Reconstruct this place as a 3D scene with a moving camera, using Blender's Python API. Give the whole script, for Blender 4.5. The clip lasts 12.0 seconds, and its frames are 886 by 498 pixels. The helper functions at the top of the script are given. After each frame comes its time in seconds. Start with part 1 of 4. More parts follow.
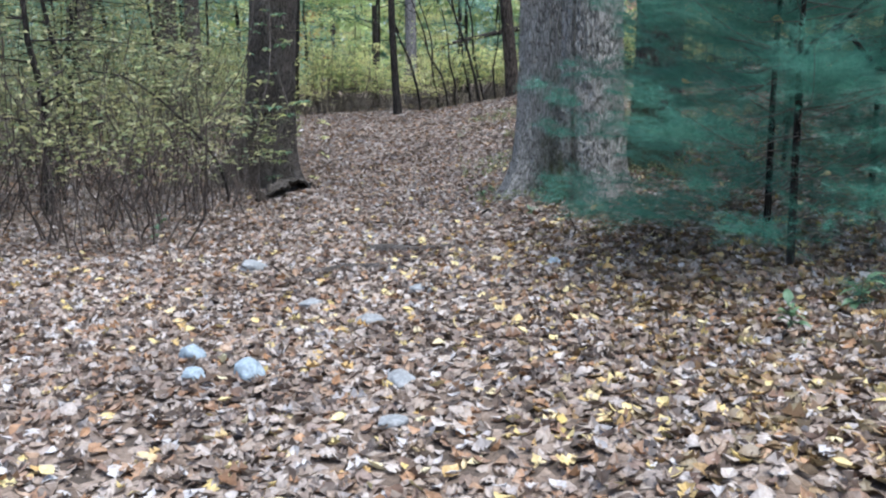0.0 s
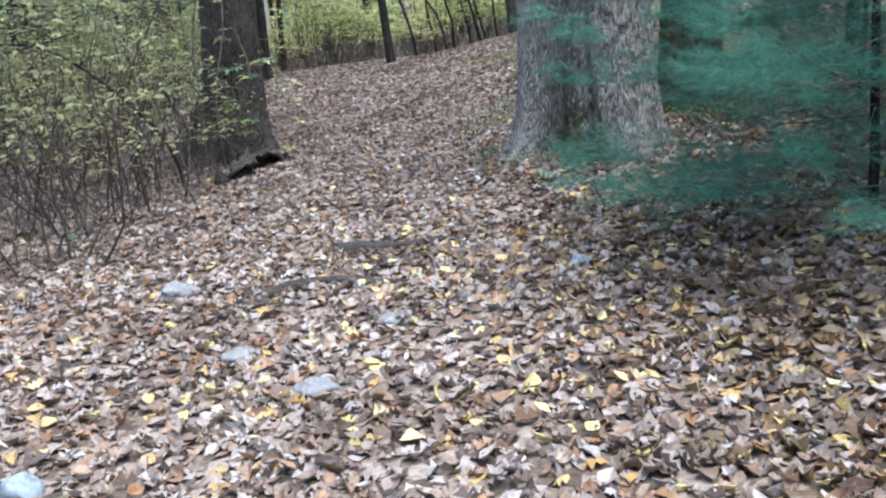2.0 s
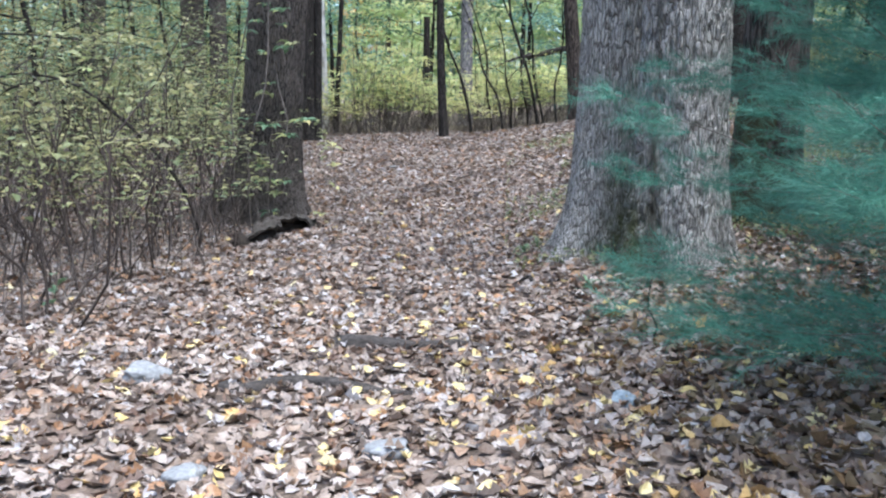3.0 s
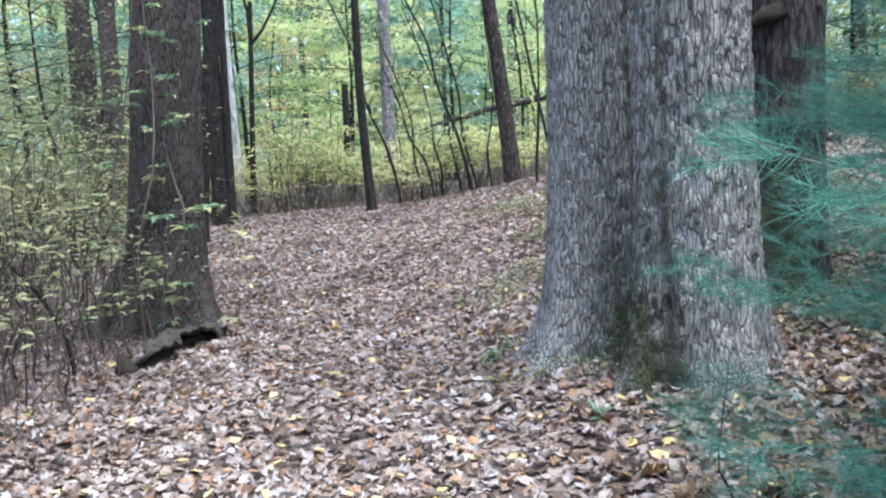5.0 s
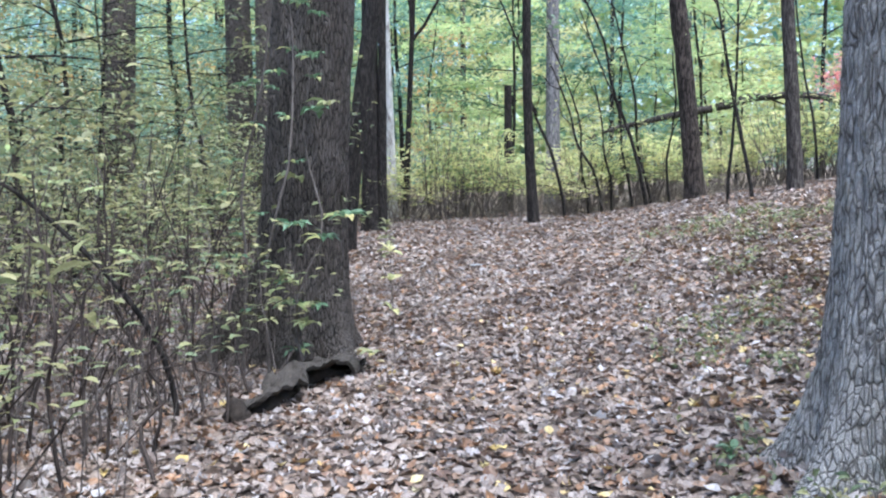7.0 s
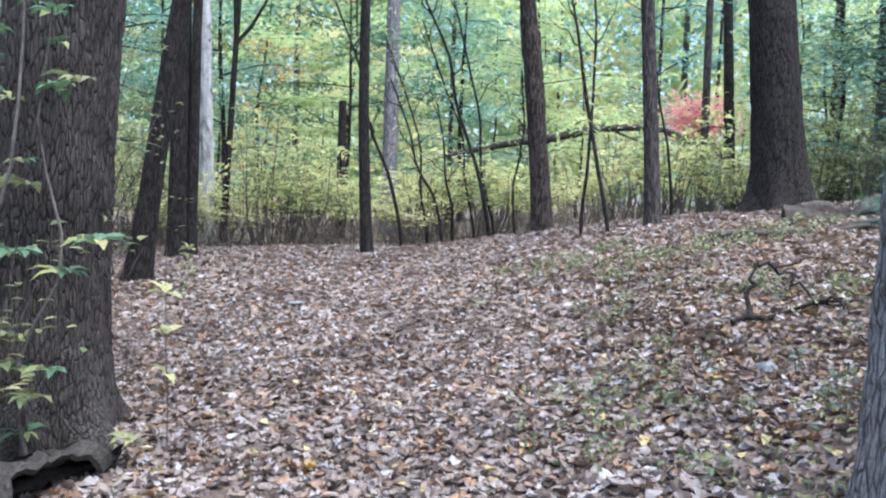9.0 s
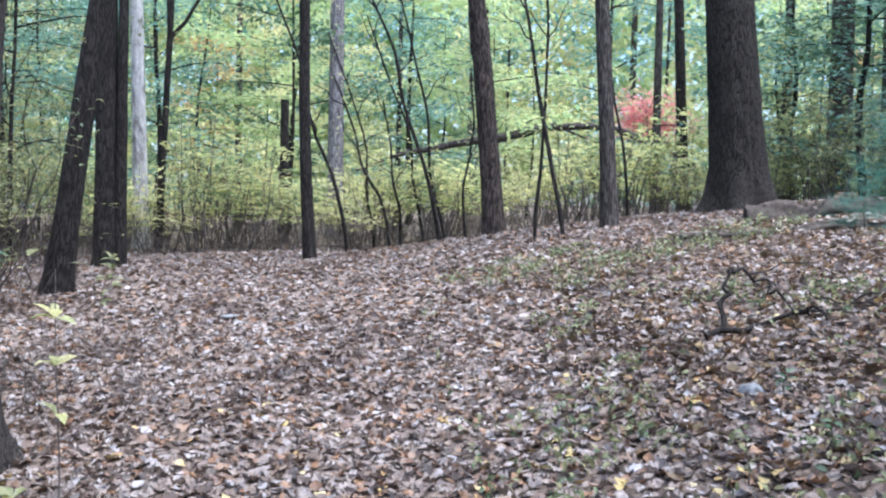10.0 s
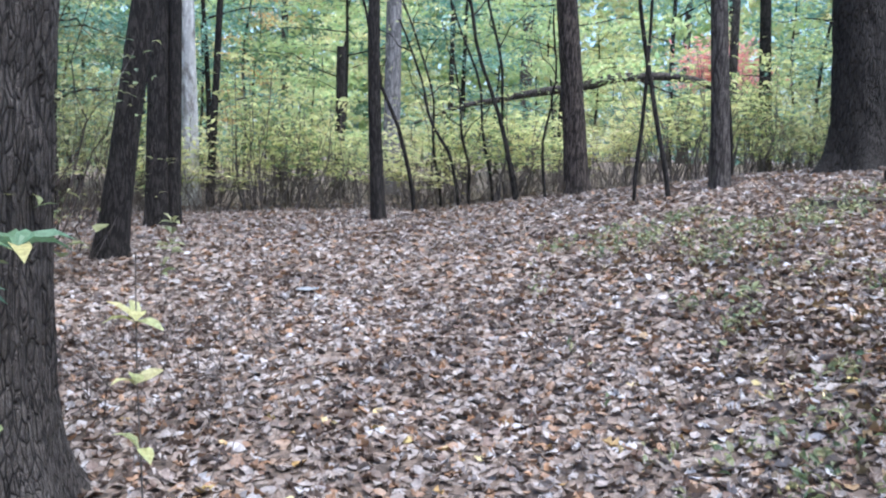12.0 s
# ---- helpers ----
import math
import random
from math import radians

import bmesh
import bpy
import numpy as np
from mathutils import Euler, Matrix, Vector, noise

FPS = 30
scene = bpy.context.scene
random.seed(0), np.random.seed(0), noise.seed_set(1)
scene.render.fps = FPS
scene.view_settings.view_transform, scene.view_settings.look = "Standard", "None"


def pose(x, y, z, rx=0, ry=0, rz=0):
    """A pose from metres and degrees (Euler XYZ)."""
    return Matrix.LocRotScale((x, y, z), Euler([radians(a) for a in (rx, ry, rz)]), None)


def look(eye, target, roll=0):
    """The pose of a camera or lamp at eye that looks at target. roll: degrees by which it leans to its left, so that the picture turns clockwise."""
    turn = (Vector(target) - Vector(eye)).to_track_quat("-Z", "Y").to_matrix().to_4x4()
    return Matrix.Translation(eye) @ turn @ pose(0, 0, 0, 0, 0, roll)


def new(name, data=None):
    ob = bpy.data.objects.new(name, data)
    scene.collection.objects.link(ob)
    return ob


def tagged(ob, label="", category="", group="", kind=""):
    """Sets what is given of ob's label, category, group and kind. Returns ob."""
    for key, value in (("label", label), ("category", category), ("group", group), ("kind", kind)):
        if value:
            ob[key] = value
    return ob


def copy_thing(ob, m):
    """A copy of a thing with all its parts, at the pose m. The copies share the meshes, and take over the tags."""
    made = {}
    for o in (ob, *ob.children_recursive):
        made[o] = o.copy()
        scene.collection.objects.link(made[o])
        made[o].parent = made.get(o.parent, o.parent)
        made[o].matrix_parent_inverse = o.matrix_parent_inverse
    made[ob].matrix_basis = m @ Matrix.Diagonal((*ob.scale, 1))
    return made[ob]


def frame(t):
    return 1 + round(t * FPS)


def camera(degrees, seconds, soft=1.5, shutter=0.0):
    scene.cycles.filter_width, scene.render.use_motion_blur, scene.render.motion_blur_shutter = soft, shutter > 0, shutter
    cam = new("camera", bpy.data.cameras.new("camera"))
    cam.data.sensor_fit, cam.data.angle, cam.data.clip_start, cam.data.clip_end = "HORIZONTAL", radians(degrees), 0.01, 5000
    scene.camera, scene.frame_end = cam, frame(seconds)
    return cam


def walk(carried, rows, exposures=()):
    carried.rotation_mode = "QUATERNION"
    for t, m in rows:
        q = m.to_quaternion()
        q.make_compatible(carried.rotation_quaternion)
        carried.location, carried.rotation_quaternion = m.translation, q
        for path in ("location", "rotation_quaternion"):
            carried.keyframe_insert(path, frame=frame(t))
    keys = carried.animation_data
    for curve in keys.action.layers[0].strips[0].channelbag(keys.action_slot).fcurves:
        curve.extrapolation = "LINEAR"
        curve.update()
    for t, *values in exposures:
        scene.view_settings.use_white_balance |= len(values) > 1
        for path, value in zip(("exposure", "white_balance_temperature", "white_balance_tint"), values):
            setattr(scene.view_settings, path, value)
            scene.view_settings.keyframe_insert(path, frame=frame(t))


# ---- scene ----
# ---------------------------------------------------------------- camera
cam = camera(52.0, 12.0, soft=2.2)
# seconds, place, heading (right positive), tilt, lean
ROWS = [
    (0, 0.003, 0.005, 1.456, -0.02, -10.26, -0.51),
    (0.5, 0.002, 0.468, 1.448, -0.48, -10.96, -0.78),
    (1, 0.064, 0.925, 1.434, -0.16, -10.90, -1.27),
    (1.5, 0.140, 1.440, 1.461, -0.33, -11.38, -0.98),
    (2, 0.223, 1.928, 1.436, -1.5, -13.75, -5.24),
    (2.5, 0.346, 2.367, 1.414, -1.60, -11.64, 1.05),
    (2.7, 0.334, 2.540, 1.402, -3.86, -10.47, 1.22),
    (4.3, 0.098, 3.953, 1.428, -2.39, -6.12, -1.24),
    (4.5, 0.080, 4.156, 1.452, -0.61, -6.66, 0.37),
    (5, 0.117, 4.561, 1.442, 0.50, -4.88, -2.93),
    (5.5, 0.129, 4.965, 1.449, -2.43, -4.23, -0.18),
    (6, -0.022, 5.412, 1.451, -5.23, -4.27, 0.31),
    (6.5, -0.123, 5.784, 1.427, -8.06, -4.00, -0.26),
    (6.7, -0.163, 5.968, 1.437, -8.96, -4.31, -0.71),
    (8.3, -0.260, 7.531, 1.401, -3.86, -1.30, 1.30),
    (8.5, -0.243, 7.722, 1.397, -1.95, -1.57, 1.07),
    (9, -0.309, 8.123, 1.417, 1.71, -2.34, 1.60),
    (9.5, -0.310, 8.426, 1.409, 2.28, -1.86, 0.21),
    (10, -0.237, 8.827, 1.443, 4.81, -2.19, 1.03),
    (10.5, -0.306, 9.107, 1.419, 9.07, -2.54, 1.99),
    (11, -0.508, 9.342, 1.434, 5.90, -3.97, -0.93),
    (11.5, -0.570, 9.749, 1.386, 1.05, -3.09, -0.16),
    (12, -0.789, 10.061, 1.487, 2.76, -5.17, 1.43),
]


def eye_pose(x, y, z, heading, tilt, lean):
    h, p = radians(heading), radians(tilt)
    way = Vector((math.sin(h) * math.cos(p), math.cos(h) * math.cos(p), math.sin(p)))
    return look((x, y, z), Vector((x, y, z)) + way, lean)


walk(cam, [(r[0], eye_pose(*r[1:])) for r in ROWS], exposures=((0, 1.05, 5620, 5), (2.5, 1.30, 5580, 6), (4.5, 1.58, 5500, 7), (9, 1.52, 5400, 9), (10.5, 1.48, 5380, 11), (12, 1.42, 5350, 9)))

# ---------------------------------------------------------------- light
world = bpy.data.worlds.new("overcast_sky")
scene.world = world
world.use_nodes = True
wn = world.node_tree.nodes
sky = wn.new("ShaderNodeTexSky")
sky.sky_type = "NISHITA"
sky.sun_disc = False
sky.sun_elevation, sky.sun_rotation = radians(72), radians(135)
sky.air_density, sky.dust_density, sky.ozone_density = 1.0, 3.0, 1.0
wn["Background"].inputs["Strength"].default_value = 0.15
world.node_tree.links.new(sky.outputs["Color"], wn["Background"].inputs["Color"])
sun = new("sun", bpy.data.lights.new("sun", "SUN"))
sun.data.energy, sun.data.angle, sun.data.color = 3.2, radians(40), (1.0, 0.96, 0.9)
sun.matrix_world = look((8, -8, 35), (0, 0, 0))

# ---------------------------------------------------------------- numbers


def lattice(ix, iy, iz, seed):
    h = (ix.astype(np.int64) * 374761393 + iy.astype(np.int64) * 668265263 + iz.astype(np.int64) * 2147483647 + seed * 974711) & 0xFFFFFFFF
    h = ((h ^ (h >> 13)) * 1274126177) & 0xFFFFFFFF
    return ((h ^ (h >> 16)) & 0xFFFF) / 65535.0


def vnoise(x, y, z=0.0, seed=0):
    x, y, z = np.broadcast_arrays(np.asarray(x, float), np.asarray(y, float), np.asarray(z, float))
    fx, fy, fz = np.floor(x), np.floor(y), np.floor(z)
    u, v, w = x - fx, y - fy, z - fz
    u, v, w = u * u * (3 - 2 * u), v * v * (3 - 2 * v), w * w * (3 - 2 * w)
    out = 0
    for a in (0, 1):
        for b in (0, 1):
            for c in (0, 1):
                k = (u if a else 1 - u) * (v if b else 1 - v) * (w if c else 1 - w)
                out = out + k * lattice(fx + a, fy + b, fz + c, seed)
    return out * 2 - 1


def step(a, b, x):
    q = np.clip((x - a) / (b - a), 0, 1)
    return q * q * (3 - 2 * q)


def lie(x, y):
    """Height of the forest floor: level along the path, a bank on its right, a low crest ahead."""
    x, y = np.asarray(x, float), np.asarray(y, float)
    xr = (x + np.sqrt(x * x + 0.09)) / 2
    s = 0.15 + 0.2 * step(7, 13, y) - 0.17 * step(20, 26, y)
    xl = ((-x - 1.8) + np.sqrt((x + 1.8) ** 2 + 0.09)) / 2
    z = 0.75 * step(12, 24, y) + s * 4 * (1 - np.exp(-xr / 4)) - 0.05 * np.minimum(xl, 4) + 0.015 * np.maximum(y - 26, 0)
    bumps = 0.03 * vnoise(x * 0.9, y * 0.9, seed=3) + 0.012 * vnoise(x * 3.1, y * 3.1, seed=4)
    return z + bumps


def floor_at(x, y):
    return float(lie(x, y))


# ---------------------------------------------------------------- mesh helpers
def raw_mesh(name, verts, faces, smooth=False):
    """A mesh from an array of vertices and an array of equal-sided faces."""
    verts, faces = np.asarray(verts, np.float32), np.asarray(faces, np.int32)
    me = bpy.data.meshes.new(name)
    n, k = faces.shape
    me.vertices.add(len(verts))
    me.vertices.foreach_set("co", verts.ravel())
    me.loops.add(n * k)
    me.loops.foreach_set("vertex_index", faces.ravel())
    me.polygons.add(n)
    me.polygons.foreach_set("loop_start", np.arange(0, n * k, k, dtype=np.int32))
    me.update(calc_edges=True)
    me.polygons.foreach_set("use_smooth", np.full(n, smooth))
    me.validate()
    return me


def part(name, me, material, parent=None, label="", kind=""):
    ob = new(name, me)
    if not me.materials:
        me.materials.append(material)
    if parent:
        ob.parent = parent
    return tagged(ob, label, kind=kind)


def thing(name, x, y, z, label, category, group="", turn=0.0):
    ob = new(name)
    ob.matrix_basis = pose(x, y, z, 0, 0, turn)
    return tagged(ob, label, category, group)


def tube(points, radii, sides=8, seed=0, rough=0.0):
    """A round limb along points, with one radius each."""
    p, r = np.asarray(points, float), np.asarray(radii, float)
    t = np.gradient(p, axis=0)
    t /= np.linalg.norm(t, axis=1)[:, None] + 1e-9
    if np.abs(t[:, 2]).mean() > 0.6:
        ref = np.tile(np.array([[1.0, 0, 0]]), (len(p), 1))
    else:
        ref = np.tile(np.array([[0.05, 0, 1.0]]), (len(p), 1))
    a = np.cross(t, ref)
    a /= np.linalg.norm(a, axis=1)[:, None] + 1e-9
    b = np.cross(t, a)
    ang = np.linspace(0, 2 * np.pi, sides, endpoint=False)
    ring = a[:, None] * np.cos(ang)[None, :, None] + b[:, None] * np.sin(ang)[None, :, None]
    rr = r[:, None] * (1 + rough * vnoise(np.cos(ang)[None] * 2 + seed, np.sin(ang)[None] * 2, np.arange(len(p))[:, None] * 0.7, seed))
    v = (p[:, None] + ring * rr[..., None]).reshape(-1, 3)
    i, j = np.meshgrid(np.arange(len(p) - 1), np.arange(sides), indexing="ij")
    j2 = (j + 1) % sides
    f = np.stack([i * sides + j, i * sides + j2, (i + 1) * sides + j2, (i + 1) * sides + j], -1).reshape(-1, 4)
    return v, f


def tube_mesh(name, points, radii, sides=8, seed=0, rough=0.0):
    v, f = tube(points, radii, sides, seed, rough)
    return raw_mesh(name, v, f, True)


def bent(a, b, n=8, sag=0.0, wiggle=0.0, seed=0):
    """Points from a to b with a bow and a slow wander."""
    t = np.linspace(0, 1, n)[:, None]
    p = np.asarray(a, float) * (1 - t) + np.asarray(b, float) * t
    p[:, 2] += sag * np.sin(np.pi * t[:, 0])
    for k in range(3):
        p[:, k] += wiggle * vnoise(t[:, 0] * 4 + 7 * k, seed * 1.7 + 0.3, seed=seed + k) * np.sin(np.pi * np.minimum(t[:, 0] * 1.2, 1) * 0.9)
    return p


# ---- leaves
def leaf_shape(widths, fold, curl, bow):
    """One leaf of unit length along y: outline half-widths from stalk to tip, a fold at the midrib, a curl and a bow."""
    k = len(widths)
    y = np.linspace(-0.5, 0.5, k + 2)
    w = np.concatenate([[0], widths, [0]])
    v, f = [], []
    for yy, ww in zip(y, w):
        for sx in (-1, 0, 1):
            x = sx * ww
            v.append((x, yy, fold * abs(x) + curl * x * x + bow * (yy * yy - 0.08)))
    for i in range(k + 1):
        a, b = 3 * i, 3 * i + 3
        for s in (0, 1):
            q = (a + s, a + s + 1, b + s + 1, b + s)
            if i == 0:
                f.append((a + 1, q[2], q[3]))
            elif i == k:
                f.append((q[0], q[1], b + 1))
            else:
                f += [(q[0], q[1], q[2]), (q[0], q[2], q[3])]
    return np.array(v), np.array(f)


LITTER = [
    leaf_shape((0.22, 0.34, 0.30, 0.16), 0.3, 0.9, 0.7),
    leaf_shape((0.14, 0.30, 0.12, 0.34, 0.14, 0.26, 0.10), 0.35, -0.6, 0.9),
    leaf_shape((0.30, 0.42, 0.36, 0.2), -0.4, 1.3, -0.7),
    leaf_shape((0.10, 0.20, 0.22, 0.12), 0.9, 0.3, 1.3),
    leaf_shape((0.40, 0.16, 0.50, 0.18, 0.30, 0.08), 0.2, -0.9, -0.8),
    leaf_shape((0.20, 0.36, 0.13, 0.30, 0.12), 1.1, 0.5, 0.5),
    leaf_shape((0.16, 0.26, 0.10, 0.30, 0.12, 0.16), -0.7, 1.6, 0.9),
]
GREEN = [leaf_shape((0.24, 0.2), 0.25, 0.0, -0.4), leaf_shape((0.17, 0.16), 0.35, 0.0, -0.7)]


def scatter(shapes, pos, size, tilt, seed, up=None):
    """Leaves of the given shapes at pos, turned at random and tipped by about tilt radians: vertices and triangles."""
    g = np.random.default_rng(seed)
    n = len(pos)
    size = np.broadcast_to(size, n) * g.uniform(0.7, 1.35, n)
    which = g.integers(0, len(shapes), n)
    turn, ta, tb = g.uniform(0, 2 * np.pi, n), g.normal(0, tilt, n), g.normal(0, tilt, n)
    cz, sz, ca, sa, cb, sb = np.cos(turn), np.sin(turn), np.cos(ta), np.sin(ta), np.cos(tb), np.sin(tb)
    rz, rx, ry = (np.zeros((n, 3, 3)) for _ in range(3))
    rz[:, 0, 0], rz[:, 0, 1], rz[:, 1, 0], rz[:, 1, 1], rz[:, 2, 2] = cz, -sz, sz, cz, 1
    rx[:, 0, 0], rx[:, 1, 1], rx[:, 1, 2], rx[:, 2, 1], rx[:, 2, 2] = 1, ca, -sa, sa, ca
    ry[:, 1, 1], ry[:, 0, 0], ry[:, 0, 2], ry[:, 2, 0], ry[:, 2, 2] = 1, cb, sb, -sb, cb
    m = rx @ ry @ rz
    vs, fs, base = [], [], 0
    for k, (lv, lf) in enumerate(shapes):
        sel = np.where(which == k)[0]
        if not len(sel):
            continue
        v = np.einsum("nij,vj->nvi", m[sel], lv) * size[sel][:, None, None] + pos[sel][:, None]
        f = lf[None] + (np.arange(len(sel)) * len(lv))[:, None, None] + base
        vs.append(v.reshape(-1, 3))
        fs.append(f.reshape(-1, 3))
        base += len(sel) * len(lv)
    return np.vstack(vs), np.vstack(fs)


# ---------------------------------------------------------------- materials
def node_material(name):
    m = bpy.data.materials.new(name)
    m.use_nodes = True
    nt = m.node_tree
    return m, nt, nt.nodes["Principled BSDF"], nt.nodes["Material Output"]


def ramp(nt, stops, source, constant=False):
    r = nt.nodes.new("ShaderNodeValToRGB")
    r.color_ramp.interpolation = "CONSTANT" if constant else "LINEAR"
    els = r.color_ramp.elements
    while len(els) < len(stops):
        els.new(0.5)
    for e, (at, c) in zip(els, stops):
        e.position, e.color = at, (*c, 1)
    nt.links.new(source, r.inputs["Fac"])
    return r.outputs["Color"]


def mixed(nt, kind, fac, a, b):
    m = nt.nodes.new("ShaderNodeMix")
    m.data_type, m.blend_type = "RGBA", kind
    for sock, val in ((m.inputs["Factor"], fac), (m.inputs["A"], a), (m.inputs["B"], b)):
        if isinstance(val, (int, float)):
            sock.default_value = val
        elif isinstance(val, tuple):
            sock.default_value = (*val, 1)
        else:
            nt.links.new(val, sock)
    return m.outputs["Result"]


def texture(nt, kind, scale, stretch=(1, 1, 1), detail=4.0, rough=0.6, coord="Object", warp=0.0):
    tc, mp = nt.nodes.new("ShaderNodeTexCoord"), nt.nodes.new("ShaderNodeMapping")
    mp.inputs["Scale"].default_value = stretch
    nt.links.new(tc.outputs[coord], mp.inputs["Vector"])
    t = nt.nodes.new("ShaderNodeTexNoise" if kind == "noise" else "ShaderNodeTexVoronoi")
    nt.links.new(mp.outputs["Vector"], t.inputs["Vector"])
    if warp:
        wob, mul, add = nt.nodes.new("ShaderNodeTexNoise"), nt.nodes.new("ShaderNodeVectorMath"), nt.nodes.new("ShaderNodeVectorMath")
        wob.inputs["Scale"].default_value = 9
        mul.operation, mul.inputs[1].default_value = "MULTIPLY", (warp, warp, warp)
        nt.links.new(mp.outputs["Vector"], wob.inputs["Vector"])
        nt.links.new(wob.outputs["Color"], mul.inputs[0])
        nt.links.new(mul.outputs[0], add.inputs[0])
        nt.links.new(mp.outputs["Vector"], add.inputs[1])
        nt.links.new(add.outputs[0], t.inputs["Vector"])
    t.inputs["Scale"].default_value = scale
    if kind == "noise":
        t.inputs["Detail"].default_value, t.inputs["Roughness"].default_value = detail, rough
        return t.outputs["Fac"]
    if kind == "edge":
        t.feature = "DISTANCE_TO_EDGE"
        return t.outputs["Distance"]
    return t.outputs["Color"]


def bump(nt, bsdf, height, strength, distance):
    b = nt.nodes.new("ShaderNodeBump")
    b.inputs["Strength"].default_value, b.inputs["Distance"].default_value = strength, distance
    nt.links.new(height, b.inputs["Height"])
    nt.links.new(b.outputs["Normal"], bsdf.inputs["Normal"])


def leaf_material(name, stops, glow=0.35, rough=0.5, veins=60, patchy=0.0):
    """Leaves: one colour a leaf, blotched, letting some light through."""
    m, nt, bsdf, out = node_material(name)
    geo = nt.nodes.new("ShaderNodeNewGeometry")
    info = nt.nodes.new("ShaderNodeObjectInfo")
    add = nt.nodes.new("ShaderNodeMath")
    add.operation = "MULTIPLY_ADD"
    nt.links.new(info.outputs["Random"], add.inputs[0])
    add.inputs[1].default_value = 0.35
    nt.links.new(geo.outputs["Random Per Island"], add.inputs[2])
    wrap = nt.nodes.new("ShaderNodeMath")
    wrap.operation = "FRACT"
    nt.links.new(add.outputs[0], wrap.inputs[0])
    col = ramp(nt, stops, wrap.outputs[0])
    blot = texture(nt, "noise", veins, detail=3)
    col = mixed(nt, "MULTIPLY", 0.75, col, ramp(nt, [(0.3, (0.55, 0.5, 0.45)), (0.6, (1, 1, 1))], blot))
    if patchy:
        damp = texture(nt, "noise", patchy, detail=3, coord="Object")
        col = mixed(nt, "MULTIPLY", 0.8, col, ramp(nt, [(0.36, (0.56, 0.52, 0.50)), (0.55, (1.05, 1.05, 1.05))], damp))
    nt.links.new(col, bsdf.inputs["Base Color"])
    bsdf.inputs["Roughness"].default_value = rough
    bump(nt, bsdf, blot, 0.4, 0.004)
    if glow:
        tr, mx = nt.nodes.new("ShaderNodeBsdfTranslucent"), nt.nodes.new("ShaderNodeMixShader")
        nt.links.new(col, tr.inputs["Color"])
        mx.inputs["Fac"].default_value = glow
        nt.links.new(bsdf.outputs[0], mx.inputs[1])
        nt.links.new(tr.outputs[0], mx.inputs[2])
        nt.links.new(mx.outputs[0], out.inputs["Surface"])
    return m


def moss_shade_mask(nt, at, width, top):
    """How far moss, and painted shade, reach round an upright cleft at x = at: patchy, thinning upward to top."""
    tc, xyz = nt.nodes.new("ShaderNodeTexCoord"), nt.nodes.new("ShaderNodeSeparateXYZ")
    nt.links.new(tc.outputs["Object"], xyz.inputs[0])

    def calc(op, a, b):
        n = nt.nodes.new("ShaderNodeMath")
        n.operation = op
        for sock, val in zip(n.inputs, (a, b)):
            if isinstance(val, (int, float)):
                sock.default_value = val
            else:
                nt.links.new(val, sock)
        return n.outputs[0]

    side = calc("DIVIDE", calc("ABSOLUTE", calc("SUBTRACT", xyz.outputs["X"], at), 0), width)
    rise = calc("DIVIDE", calc("MAXIMUM", xyz.outputs["Z"], 0.0), top)
    patch = calc("MULTIPLY", calc("SUBTRACT", texture(nt, "noise", 7, (1, 1, 0.6), 8, 0.75), 0.5), 2.2)
    grow = calc("ADD", calc("SUBTRACT", calc("SUBTRACT", 1.0, side), rise), patch)
    return ramp(nt, [(0.0, (0, 0, 0)), (0.8, (0.95, 0.95, 0.95))], grow)


def bark_material(name, crack, plate, pale, scale=1.0, lichen=None, spread=0.55):
    """Bark: long plates between dark cracks, weathered in patches, with lichen where it grows."""
    m, nt, bsdf, out = node_material(name)
    veins = texture(nt, "noise", 17 * scale, (1, 1, 0.17), 2.5, 0.5)
    small = texture(nt, "noise", 34 * scale, (1, 1, 0.24), 2, 0.5)
    fine = texture(nt, "noise", 120 * scale, (1, 1, 0.5), 5, 0.7)
    patch = texture(nt, "noise", 2.3, (1, 1, 0.6), 5)
    col = mixed(nt, "MIX", patch, plate, pale)
    col = mixed(nt, "MULTIPLY", 0.85, col, ramp(nt, [(0.3, (0.45, 0.43, 0.42)), (0.65, (1.2, 1.18, 1.17))], fine))
    deep = ramp(nt, [(0.40, (1, 1, 1)), (0.475, (0.05, 0.05, 0.05)), (0.525, (0.05, 0.05, 0.05)), (0.60, (1, 1, 1))], veins)
    shallow = ramp(nt, [(0.41, (1, 1, 1)), (0.5, (0.35, 0.35, 0.35)), (0.59, (1, 1, 1))], small)
    seam = mixed(nt, "MULTIPLY", 1.0, deep, shallow)
    col = mixed(nt, "MIX", seam, crack, col)
    if lichen:
        l = ramp(nt, [(spread, (0, 0, 0)), (spread + 0.12, (0.8, 0.8, 0.8))], texture(nt, "noise", 5.5, (1, 1, 0.5), 8, 0.7))
        col = mixed(nt, "MIX", l, col, lichen)
    nt.links.new(col, bsdf.inputs["Base Color"])
    bsdf.inputs["Roughness"].default_value = 0.92
    bsdf.inputs["Specular IOR Level"].default_value = 0.2
    h = mixed(nt, "MULTIPLY", 0.6, seam, fine)
    bump(nt, bsdf, h, 0.8, 0.012)
    return m


